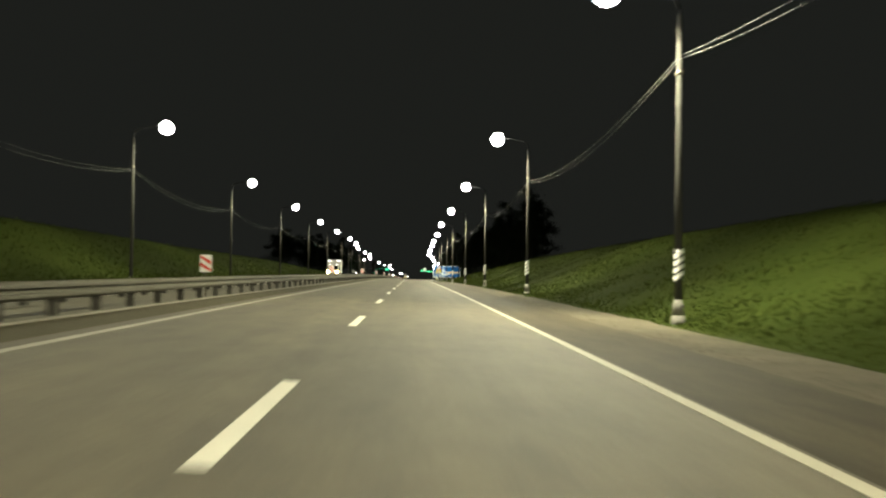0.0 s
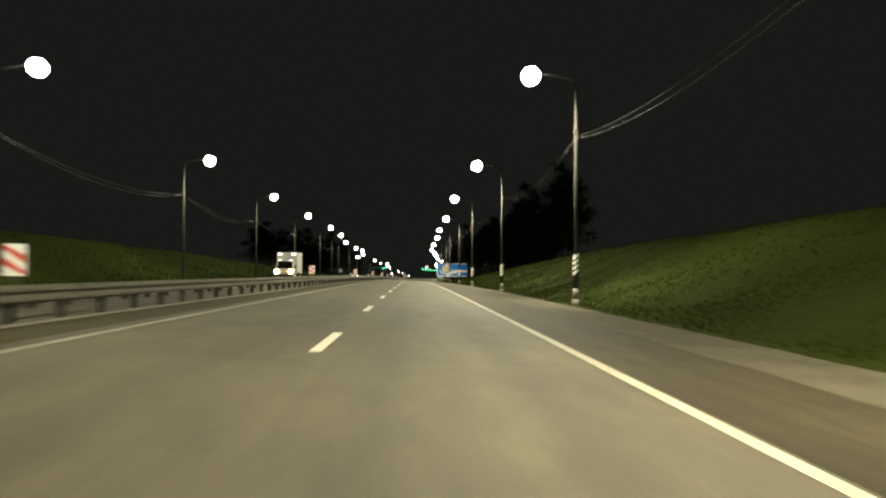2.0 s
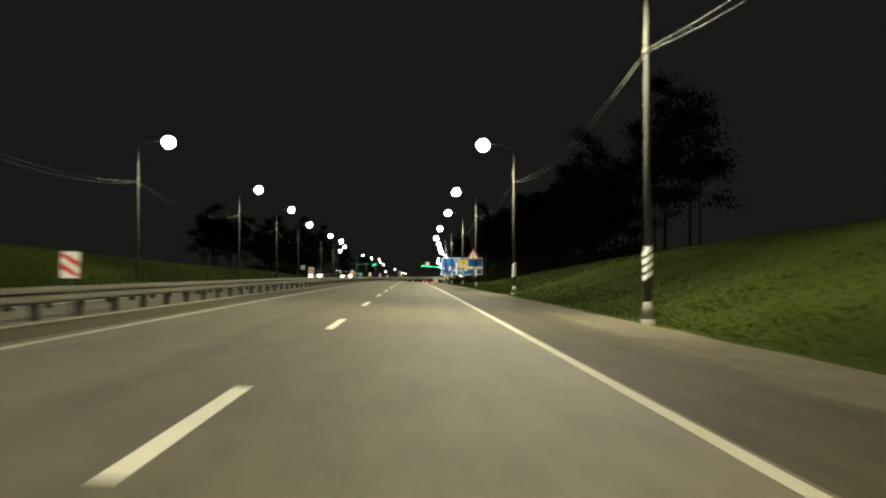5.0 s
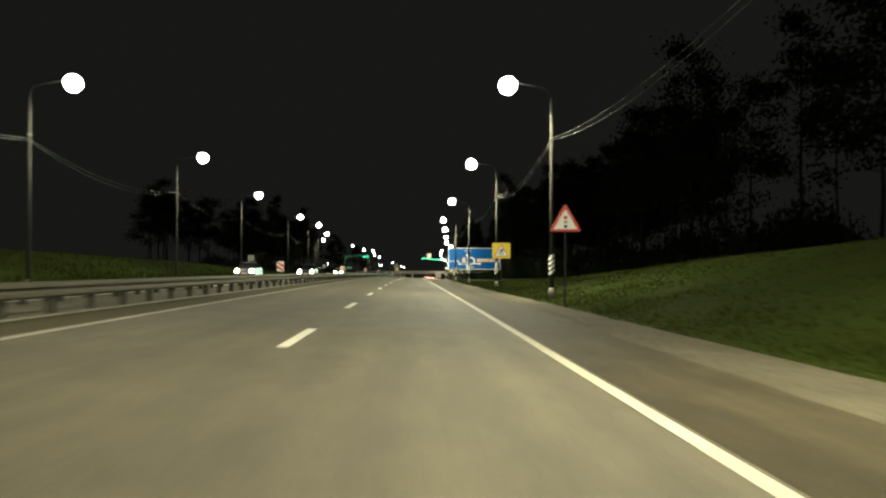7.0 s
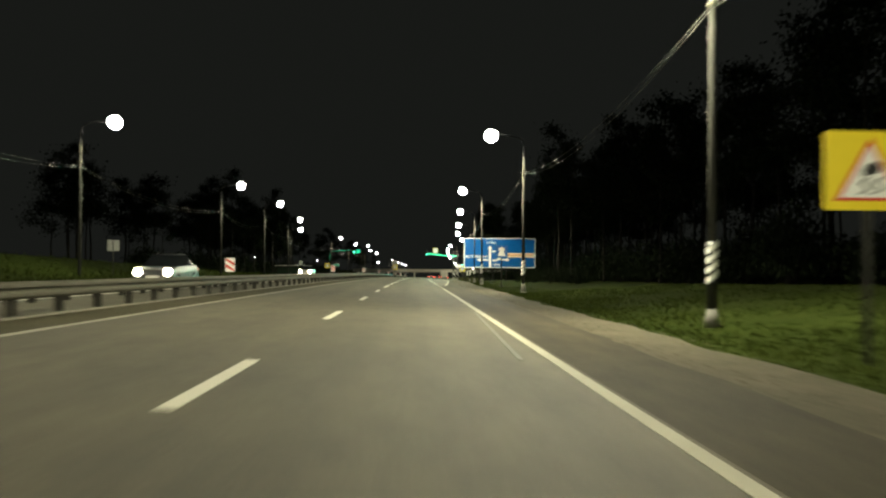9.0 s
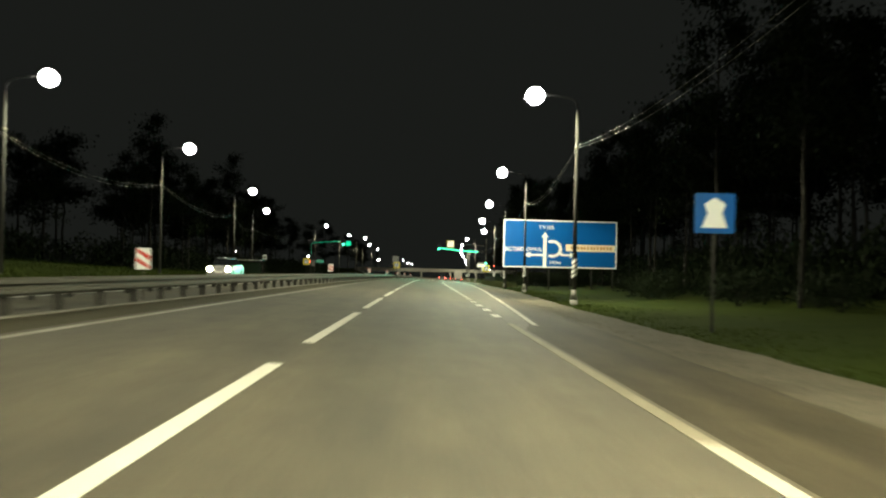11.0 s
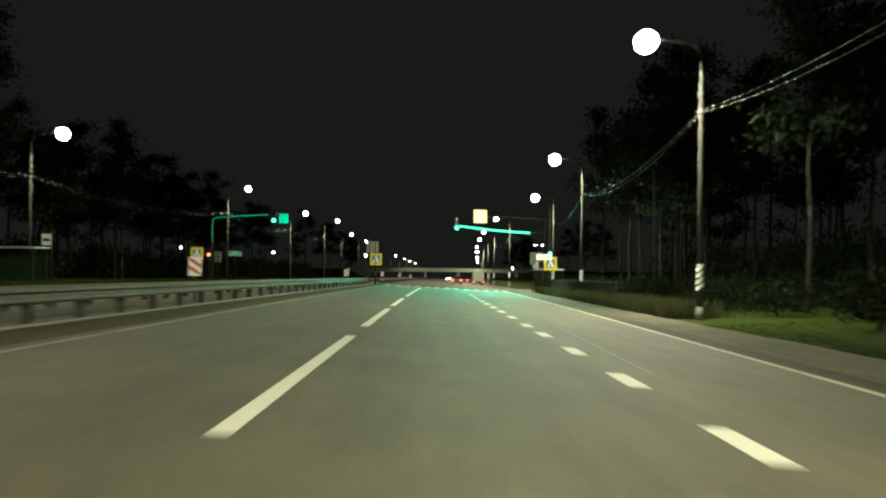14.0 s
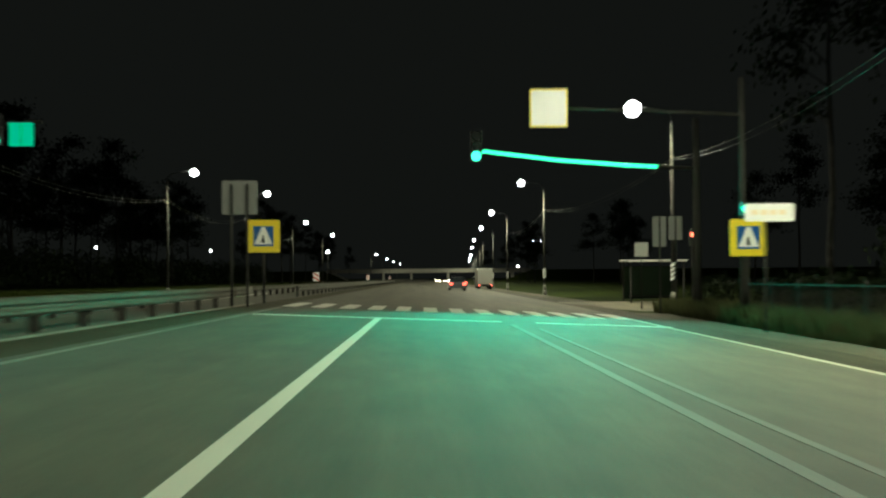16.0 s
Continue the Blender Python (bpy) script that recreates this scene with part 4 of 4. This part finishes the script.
plate(bm, [(-54.5, 5.5), (-37.5, -1.6), (-37.1, -1.2), (-54.0, 5.9)], -7.5, 6.5)
part("abutment_slope", bm, M_CONCRETE, ob, "pale paved slope under the bridge end")


# ---- vehicles ----
def wheel(parent, x, y, r, w):
    bm = bmesh.new()
    tube(bm, (x - w / 2, y, r), (x + w / 2, y, r), r, r, 20)
    t = part("wheel", bm, M_RUBBER, parent, "black tyre")
    bm = bmesh.new()
    tube(bm, (x - w / 2 - 0.01, y, r), (x + w / 2 + 0.01, y, r), r * 0.6, r * 0.6, 14)
    part("rim", bm, M_RIM, t)


def hull(bm, outline, half, roof_half, belt):
    """A body from its side outline (y, z); above the belt the sides lean in."""
    def hx(z):
        top = max(p[1] for p in outline)
        return half if z <= belt else half + (roof_half - half) * (z - belt) / (top - belt)
    left = [bm.verts.new((-hx(z), y, z)) for y, z in outline]
    right = [bm.verts.new((hx(z), y, z)) for y, z in outline]
    n = len(outline)
    bm.faces.new(left), bm.faces.new(right[::-1])
    for k in range(n):
        bm.faces.new((left[k], right[k], right[(k + 1) % n], left[(k + 1) % n]))
    bmesh.ops.recalc_face_normals(bm, faces=bm.faces)
    bmesh.ops.bevel(bm, geom=list(bm.edges), offset=0.05, segments=2, profile=0.6, affect="EDGES")
    return bm


def car(x, y, base, turn, paint, label, front=True):
    """A saloon that looks along -y; front: its headlamps are lit, otherwise its tail lamps."""
    ob = thing("car", label, "car", (x, y, base), turn, "cars on the road")
    side = [(-2.15, 0.25), (-2.2, 0.55), (-2.05, 0.78), (-1.1, 0.93), (2.0, 0.97), (2.2, 0.8), (2.2, 0.3)]
    part("body", hull(bmesh.new(), side, 0.88, 0.80, 0.7), paint, ob)
    cabin = part("cabin", hull(bmesh.new(), [(-1.15, 0.90), (-0.35, 1.42), (0.9, 1.46), (1.75, 0.94)], 0.80, 0.60, 0.92), M_GLASS, ob, "dark glazed cabin")
    part("roof", plate_flat(-0.56, 0.56, -0.30, 0.88, 1.45, 0.03), paint, cabin)
    for sx in (-1, 1):
        for yy in (-1.35, 1.35):
            wheel(ob, sx * 0.78, yy, 0.32, 0.2)
        bm = bmesh.new()
        tube(bm, (sx * 0.64, -2.14, 0.68), (sx * 0.64, -2.25, 0.68), 0.19, 0.17, 16)
        part("headlamp", bm, M_HEADLAMP if front else M_GLASS, ob, "lit headlamp" if front else "headlamp")
        bm = bmesh.new()
        box(bm, sx * 0.70 - 0.16, sx * 0.70 + 0.16, 2.16, 2.24, 0.66, 0.84, 0.02)
        part("tail_lamp", bm, M_RED if front else M_TAIL, ob, "red tail lamp")
    bm = bmesh.new()
    box(bm, -0.26, 0.26, -2.25, -2.21, 0.42, 0.53)
    part("number_plate", bm, M_WHITE, ob, "plain pale plate")
    if front:
        g = new("headlight_beam", beam_data)
        g.parent, g.matrix_basis = ob, look((0, -2.35, 0.66), (0, -30, -0.6))
    return ob


def plate_flat(x0, x1, y0, y1, z, t):
    return box(bmesh.new(), x0, x1, y0, y1, z, z + t, 0.01)


def box_truck(x, y, base, lit):
    ob = thing("box_truck", "small white box truck with lit headlamps and roof lamps" if lit else "small white box truck seen from behind at the roadside", "truck", (x, y, base))
    part("cab", hull(bmesh.new(), [(-3.0, 0.35), (-3.05, 0.9), (-2.5, 1.15), (-1.75, 2.05), (-0.75, 2.1), (-0.75, 0.35)], 0.98, 0.82, 1.1), M_BOXBODY, ob, "white cab")
    bm = bmesh.new()
    vs = [bm.verts.new(v) for v in ((-0.80, -2.47, 1.22), (0.80, -2.47, 1.22), (0.72, -1.87, 2.0), (-0.72, -1.87, 2.0))]
    bm.faces.new(vs)
    bmesh.ops.solidify(bm, geom=list(bm.faces), thickness=0.03)
    part("windscreen", bm, M_GLASS, ob, "dark windscreen")
    bm = bmesh.new()
    box(bm, -1.08, 1.08, -0.65, 3.4, 0.75, 2.95, 0.03)
    part("cargo_box", bm, M_BOXBODY, ob, "white cargo box")
    bm = bmesh.new()
    box(bm, -0.45, 0.45, -2.9, 3.3, 0.45, 0.72)
    part("chassis", bm, M_BLACK, ob)
    bm = bmesh.new()
    box(bm, -0.98, 0.98, -3.16, -3.0, 0.4, 0.68, 0.04)
    part("bumper", bm, M_BLACK, ob)
    for sx in (-1, 1):
        wheel(ob, sx * 0.85, -2.1, 0.36, 0.22)
        wheel(ob, sx * 0.85, 2.0, 0.36, 0.4)
        bm = bmesh.new()
        tube(bm, (sx * 0.74, -3.00, 0.90), (sx * 0.74, -3.13, 0.90), 0.24, 0.21, 16)
        part("headlamp", bm, M_TRUCKLAMP if lit else M_GLASS, ob, "lit yellowish headlamp" if lit else "headlamp")
        bm = bmesh.new()
        box(bm, sx * 0.55 - 0.16, sx * 0.55 + 0.16, -1.80, -1.70, 2.08, 2.14, 0.02)
        part("cab_lamp", bm, M_WINDOW if lit else M_GLASS, ob, "small cab roof marker lamp")
        bm = bmesh.new()
        box(bm, sx * 1.08 - 0.02, sx * 1.08 + 0.02, 2.6, 2.75, 0.80, 0.86, 0.01)
        part("side_marker", bm, M_WINDOW if lit else M_GLASS, ob)
        bm = bmesh.new()
        box(bm, sx * 0.9 - 0.1, sx * 0.9 + 0.1, 3.38, 3.44, 0.55, 0.72, 0.02)
        part("tail_lamp", bm, M_RED if lit else M_TAIL, ob, "red tail lamp")
        bm = bmesh.new()
        box(bm, sx * 0.72 - 0.22, sx * 0.72 + 0.22, -0.80, -0.66, 2.72, 2.82, 0.02)
        part("roof_lamp", bm, M_WINDOW if lit else M_GLASS, ob, "roof marker lamp")
        bm = bmesh.new()
        box(bm, sx * 1.12 - 0.1, sx * 1.12 + 0.1, -2.35, -2.25, 1.25, 1.6, 0.02)
        part("mirror", bm, M_BLACK, ob)
    if lit:
        g = new("headlight_beam", beam_data)
        g.parent, g.matrix_basis = ob, look((0, -3.25, 0.86), (0, -30, -0.8))
    return ob


box_truck(-12.2, 150.0, road_z(-12.2), True)
box_truck(10.0, 552.0, road_z(10), False).rotation_euler = (0, 0, math.pi)
car(-12.9, 267.0, road_z(-12.9), 0, M_DARKPAINT, "dark saloon with lit headlamps on the oncoming carriageway")
car(-9.4, 282.0, road_z(-9.4), 0, M_DARKPAINT, "dark saloon with lit headlamps on the oncoming carriageway")
car(-12.9, 358.0, road_z(-12.9), 0, M_CARPAINT, "silver saloon with lit headlamps in the outer oncoming lane")
car(4.9, 520.0, road_z(4.9), 0, M_DARKPAINT, "dark saloon with red tail lamps ahead beyond the crossing", False).rotation_euler = (0, 0, math.pi)


car(6.2, 735.0, road_z(6.2), 0, M_CARPAINT, "distant car with lit headlamps near the overpass")
car(9.6, 742.0, road_z(9.6), 0, M_DARKPAINT, "distant dark car with lit headlamps near the overpass")
car(7.4, 566.0, road_z(7.4), 0, M_DARKPAINT, "dark saloon with red tail lamps waiting beyond the crossing", False).rotation_euler = (0, 0, math.pi)


# ---- trees ----
def make_tree(name, height, girth, leaves, spread, seed, label):
    rng = random.Random(seed)
    ob = thing(name, label, "tree", (0, 0, 0))
    bm = bmesh.new()
    pts, lean = [], (rng.uniform(-0.4, 0.4), rng.uniform(-0.4, 0.4))
    for k in range(8):
        u = k / 7
        pts.append(Vector((lean[0] * u * u + 0.08 * rng.uniform(-1, 1), lean[1] * u * u + 0.08 * rng.uniform(-1, 1), -0.3 + u * (height + 0.3))))
    for k in range(7):
        tube(bm, pts[k], pts[k + 1], girth * (1 - 0.12 * k), girth * (1 - 0.12 * (k + 1)), 9, False)
    part("trunk", bm, M_BARK, ob, "pale mottled bark")
    tips = []
    for k in range(16):
        u = rng.uniform(0.38, 0.98)
        base = pts[int(u * 7)].lerp(pts[min(int(u * 7) + 1, 7)], u * 7 - int(u * 7))
        a = rng.uniform(0, math.tau)
        reach = spread * (1.15 - u) * rng.uniform(0.7, 1.2) + 0.5
        mid = base + Vector((math.cos(a) * reach * 0.5, math.sin(a) * reach * 0.5, reach * 0.35))
        tip = base + Vector((math.cos(a) * reach, math.sin(a) * reach, reach * 0.40))
        bm = bmesh.new()
        tube(bm, base, mid, girth * 0.28, girth * 0.18, 6, False)
        tube(bm, mid, tip, girth * 0.18, girth * 0.06, 6, False)
        part("limb", bm, M_BARK, ob)
        tips += [(mid, 0.7), (tip, 1.0), (mid.lerp(tip, 0.5), 0.8)]
    verts, faces = [], []
    for k in range(leaves):
        c, r = rng.choice(tips)
        p = c + Vector((rng.gauss(0, 0.55), rng.gauss(0, 0.55), rng.gauss(-0.1, 0.5))) * r
        q = Euler((rng.uniform(0, 6.3), rng.uniform(0, 6.3), rng.uniform(0, 6.3))).to_matrix()
        s = rng.uniform(0.09, 0.2)
        n = len(verts)
        verts += [p + q @ Vector(v) * s for v in ((-1, 0, 0), (0, -0.55, 0.1), (1.1, 0, 0), (0, 0.55, 0.1))]
        faces.append((n, n + 1, n + 2, n + 3))
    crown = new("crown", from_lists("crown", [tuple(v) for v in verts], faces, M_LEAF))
    crown.parent = ob
    return ob


rng = random.Random(7)
kinds = [make_tree("birch_tree", 15.5, 0.13, 2600, 3.4, 1, "slim birch with a pale trunk at the forest edge"),
         make_tree("birch_tree", 13.0, 0.10, 2300, 2.9, 2, "slim birch with a pale trunk at the forest edge"),
         make_tree("birch_tree", 17.5, 0.15, 3000, 3.8, 3, "tall birch with a pale trunk at the forest edge")]
spots = [(16.0, 437.5), (15.4, 427.8), (17.8, 431.5), (18.6, 438.5), (20.0, 444.0), (19.5, 457.0)]
y = 335.0
while y < 470:
    for x0 in (19, 27):
        spots.append((x0 + rng.uniform(-2, 2.5) + (4.5 if 350 < y < 392 else 0), y + rng.uniform(-3, 3)))
    y += 13
y = 400.0
while y < 480:
    spots.append((rng.uniform(-48, -36), y + rng.uniform(-3, 3)))
    spots.append((rng.uniform(-36, -30), y + rng.uniform(-3, 3)))
    y += 12
for s in (-1, 1):
    for k in range(18):
        spots.append((s * rng.uniform(28, 55), 500 + 18 * k))
y = 232.0
while y < 478:
    spots.append((rng.uniform(31, 37), y + rng.uniform(-2, 2)))
    if y > 300:
        spots.append((rng.uniform(40, 52), y + rng.uniform(-3, 3)))
    y += 6.0
y = 384.0
while y < 640:
    spots.append((rng.uniform(-66, -50), y + rng.uniform(-3, 3)))
    y += 6.0
for i, (x, y) in enumerate(spots):
    m = pose(x, y, land_z(x, y), 0, 0, rng.uniform(0, 360))
    tree = kinds[i] if i < 3 else copy_thing(kinds[i % 3], m)
    tree.matrix_basis = m
    grow = rng.uniform(1.2, 1.5) if x > 26 and y < 480 else rng.uniform(0.9, 1.15)
    tree.scale = (1.0, 1.0, grow) if x < 26 else (grow * 1.1, grow * 1.1, grow)
    if x < -48:
        tree.scale = (1.7, 1.7, grow * 1.3)


def shrub(seed):
    r = random.Random(seed)
    ob = thing("shrub", "dark leafy shrub at the forest edge", "shrub", (0, 0, 0), 0, "undergrowth at the forest edge")
    for k in range(6):
        a, l = r.uniform(0, math.tau), r.uniform(0.8, 1.7)
        bm = bmesh.new()
        tube(bm, (0, 0, -0.2), (math.cos(a) * l * 0.6, math.sin(a) * l * 0.6, l), 0.03, 0.01, 5, False)
        part("stem", bm, M_BARK, ob)
    verts, faces = [], []
    for k in range(900):
        a, u = r.uniform(0, math.tau), r.random() ** 0.5
        p = Vector((math.cos(a) * u * 1.3 + r.gauss(0, 0.2), math.sin(a) * u * 1.3 + r.gauss(0, 0.2), 0.2 + (1.5 - u * 0.8) * r.random() * 1.3))
        q = Euler((r.uniform(0, 6.3), r.uniform(0, 6.3), r.uniform(0, 6.3))).to_matrix()
        n, w = len(verts), r.uniform(0.05, 0.12)
        verts += [tuple(p + q @ Vector(v) * w) for v in ((-1, 0, 0), (0, -0.55, 0.1), (1.1, 0, 0), (0, 0.55, 0.1))]
        faces.append((n, n + 1, n + 2, n + 3))
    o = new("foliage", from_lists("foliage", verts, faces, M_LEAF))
    o.parent = ob
    return ob


shrubs = [shrub(21), shrub(22)]
for i in range(150):
    if i < 100:
        x, y = 30 + rng.uniform(-1.5, 6), 250 + 2.35 * i
    else:
        x, y = -38 - rng.uniform(0, 10), 392 + 5.0 * (i - 100)
    bush = copy_thing(shrubs[i % 2], pose(x, y, land_z(x, y), 0, 0, rng.uniform(0, 360)))
    bush.scale = (2.1, 2.1, rng.uniform(1.8, 3.2)) if i < 100 else (2.4, 2.4, 2.6)
for i in range(46):
    y = 330 + 3.1 * i + rng.uniform(-1.5, 1.5)
    x = 16.5 + rng.uniform(-1.5, 4) + (8 if 366 < y < 390 else 0)
    m = pose(x, y, land_z(x, y), 0, 0, rng.uniform(0, 360))
    if i < 2:
        shrubs[i].matrix_basis = m
    else:
        copy_thing(shrubs[i % 2], m)


# ---- distant lamps ----
def yard_lamp(x, y, z):
    base = land_z(x, y)
    ob = thing("yard_lamp", "distant lit white lamp on a thin dark pole", "street lamp", (x, y, base), 0, "distant lamps round the crossing")
    bm = bmesh.new()
    tube(bm, (0, 0, -0.3), (0, 0, z - base - 0.2), 0.06, 0.05, 8)
    part("pole", bm, M_POLE, ob)
    bm = bmesh.new()
    bmesh.ops.create_uvsphere(bm, u_segments=12, v_segments=8, radius=0.25 if y < 700 else 0.45, matrix=Matrix.Translation((0, 0, z - base)))
    part("globe", bm, M_LAMP, ob, "glowing white globe")


for x, y, z in ((-43, 606, 7.2), (-73.3, 624, 8.8), (-15.5, 577, 5.9), (60.9, 890, 21.1), (65.0, 890, 21.1), (26, 650, 4.1)):
    yard_lamp(x, y, z)

# ---- grass ----
def grass(name, count, x_at, y0, y1, tall, seed, label, mat=M_BLADE):
    r = random.Random(seed)
    verts, faces = [], []
    for k in range(count):
        y = r.uniform(y0, y1)
        x = x_at(y, r)
        z = land_z(x, y) - 0.02
        h, a, w = tall * r.uniform(0.4, 1.2), r.uniform(0, math.tau), r.uniform(0.015, 0.045)
        lx, ly = r.uniform(-0.4, 0.4) * h, r.uniform(-0.4, 0.4) * h
        n = len(verts)
        dx, dy = math.cos(a) * w, math.sin(a) * w
        verts += [(x - dx, y - dy, z), (x + dx, y + dy, z), (x + lx * 0.5 + dx * 0.6, y + ly * 0.5 + dy * 0.6, z + h * 0.6), (x + lx, y + ly, z + h)]
        faces += [(n, n + 1, n + 2), (n, n + 2, n + 3)]
    return tagged(new(name, from_lists(name, verts, faces, mat)), label, "grass", kind="stuff")


grass("grass", 70000, lambda y, r: steps(SAND_EDGE, y) - 0.12 + abs(r.gauss(0, 1.6)) + 0.25 * noise.noise(Vector((y * 0.4, 9, 0))), 12, 404, 0.075, 11, "rough green grass on the bank beside the verge")
grass("grass", 90000, lambda y, r: steps(SAND_EDGE, y) + 0.5 + r.uniform(0, 15) * r.random() ** 0.5, 12, 300, 0.13, 14, "short uneven grass up the roadside bank")
grass("grass", 30000, lambda y, r: steps(SAND_EDGE, y) + 0.1 + abs(r.gauss(0, 1.1)), 408, 468, 0.72, 12, "tall rough weeds along the railing", M_WEED)
grass("grass", 40000, lambda y, r: -17.0 - abs(r.gauss(0, 5)), 40, 480, 0.3, 13, "rough grass on the bank beyond the oncoming lanes")


def stones():
    r = random.Random(31)
    verts, faces = [], []
    for k in range(5200):
        y = r.uniform(14, 462)
        a, b = steps(ASPHALT_EDGE, y), steps(SAND_EDGE, y)
        x = a - 0.25 + abs(r.gauss(0, 0.35)) * (b - a) if r.random() < 0.6 else r.uniform(a, b + 0.4)
        z, w = road_z(x) + 0.02, r.uniform(0.012, 0.04)
        n = len(verts)
        verts += [(x - w, y, z), (x, y - w * 1.3, z), (x + w, y + w * 0.2, z), (x, y + w, z), (x + w * 0.1, y, z + w * 0.5)]
        faces += [(n, n + 1, n + 4), (n + 1, n + 2, n + 4), (n + 2, n + 3, n + 4), (n + 3, n, n + 4)]
    return tagged(new("gravel", from_lists("gravel", verts, faces, M_SAND)), "loose small stones along the sandy verge", "gravel", kind="stuff")


stones()


# ---- lay everything along the crest and sweep of the road ----
PIECES = {o.name: [] for o in scene.objects}
for o in scene.objects:
    if o.parent:
        PIECES[o.parent.name].append(o)


def y_range(ob):
    ys = []
    if ob.type == "MESH":
        co = np.empty(len(ob.data.vertices) * 3, "f")
        ob.data.vertices.foreach_get("co", co)
        if len(co):
            ys += [ob.location.y + float(co[1::3].min()), ob.location.y + float(co[1::3].max())]
    for c in PIECES[ob.name]:
        ys += [ob.location.y + v for v in y_range(c)]
    return (min(ys), max(ys)) if ys else (ob.location.y, ob.location.y)


def lay(ob, origin, whole):
    """Move a compact thing as a whole; bend a long strip and lay its pieces one by one."""
    y = origin + ob.location.y
    a, b = y_range(ob) if whole else (0, 0)
    single = ob.type == "MESH" and ob.data.users == 1
    if (whole and b - a < 20) or (not whole and not single and not PIECES[ob.name]):
        dx, dz, sx, sz = road_shift(y if not whole or abs(ob.location.y) > 0 else (a + b) / 2)
        ob.location.x += dx
        ob.location.z += dz
        if not whole:
            ob.rotation_euler.x += sz
            ob.rotation_euler.z -= sx
        return
    if single:
        co = np.empty(len(ob.data.vertices) * 3, "f")
        ob.data.vertices.foreach_get("co", co)
        yy = co[1::3] + y
        for axis, start, bend in ((0, 240, SWEEP), (2, 0, -CREST)):
            u = np.clip(yy - start, 0, 440 - start)
            co[axis::3] += bend * u * u / 2 + bend * u * np.maximum(yy - 440, 0)
        ob.data.vertices.foreach_set("co", co)
        ob.data.update()
    for c in PIECES[ob.name]:
        lay(c, y, False)


for ob in [o for o in scene.objects if o.parent is None and o != cam]:
    lay(ob, 0.0, True)
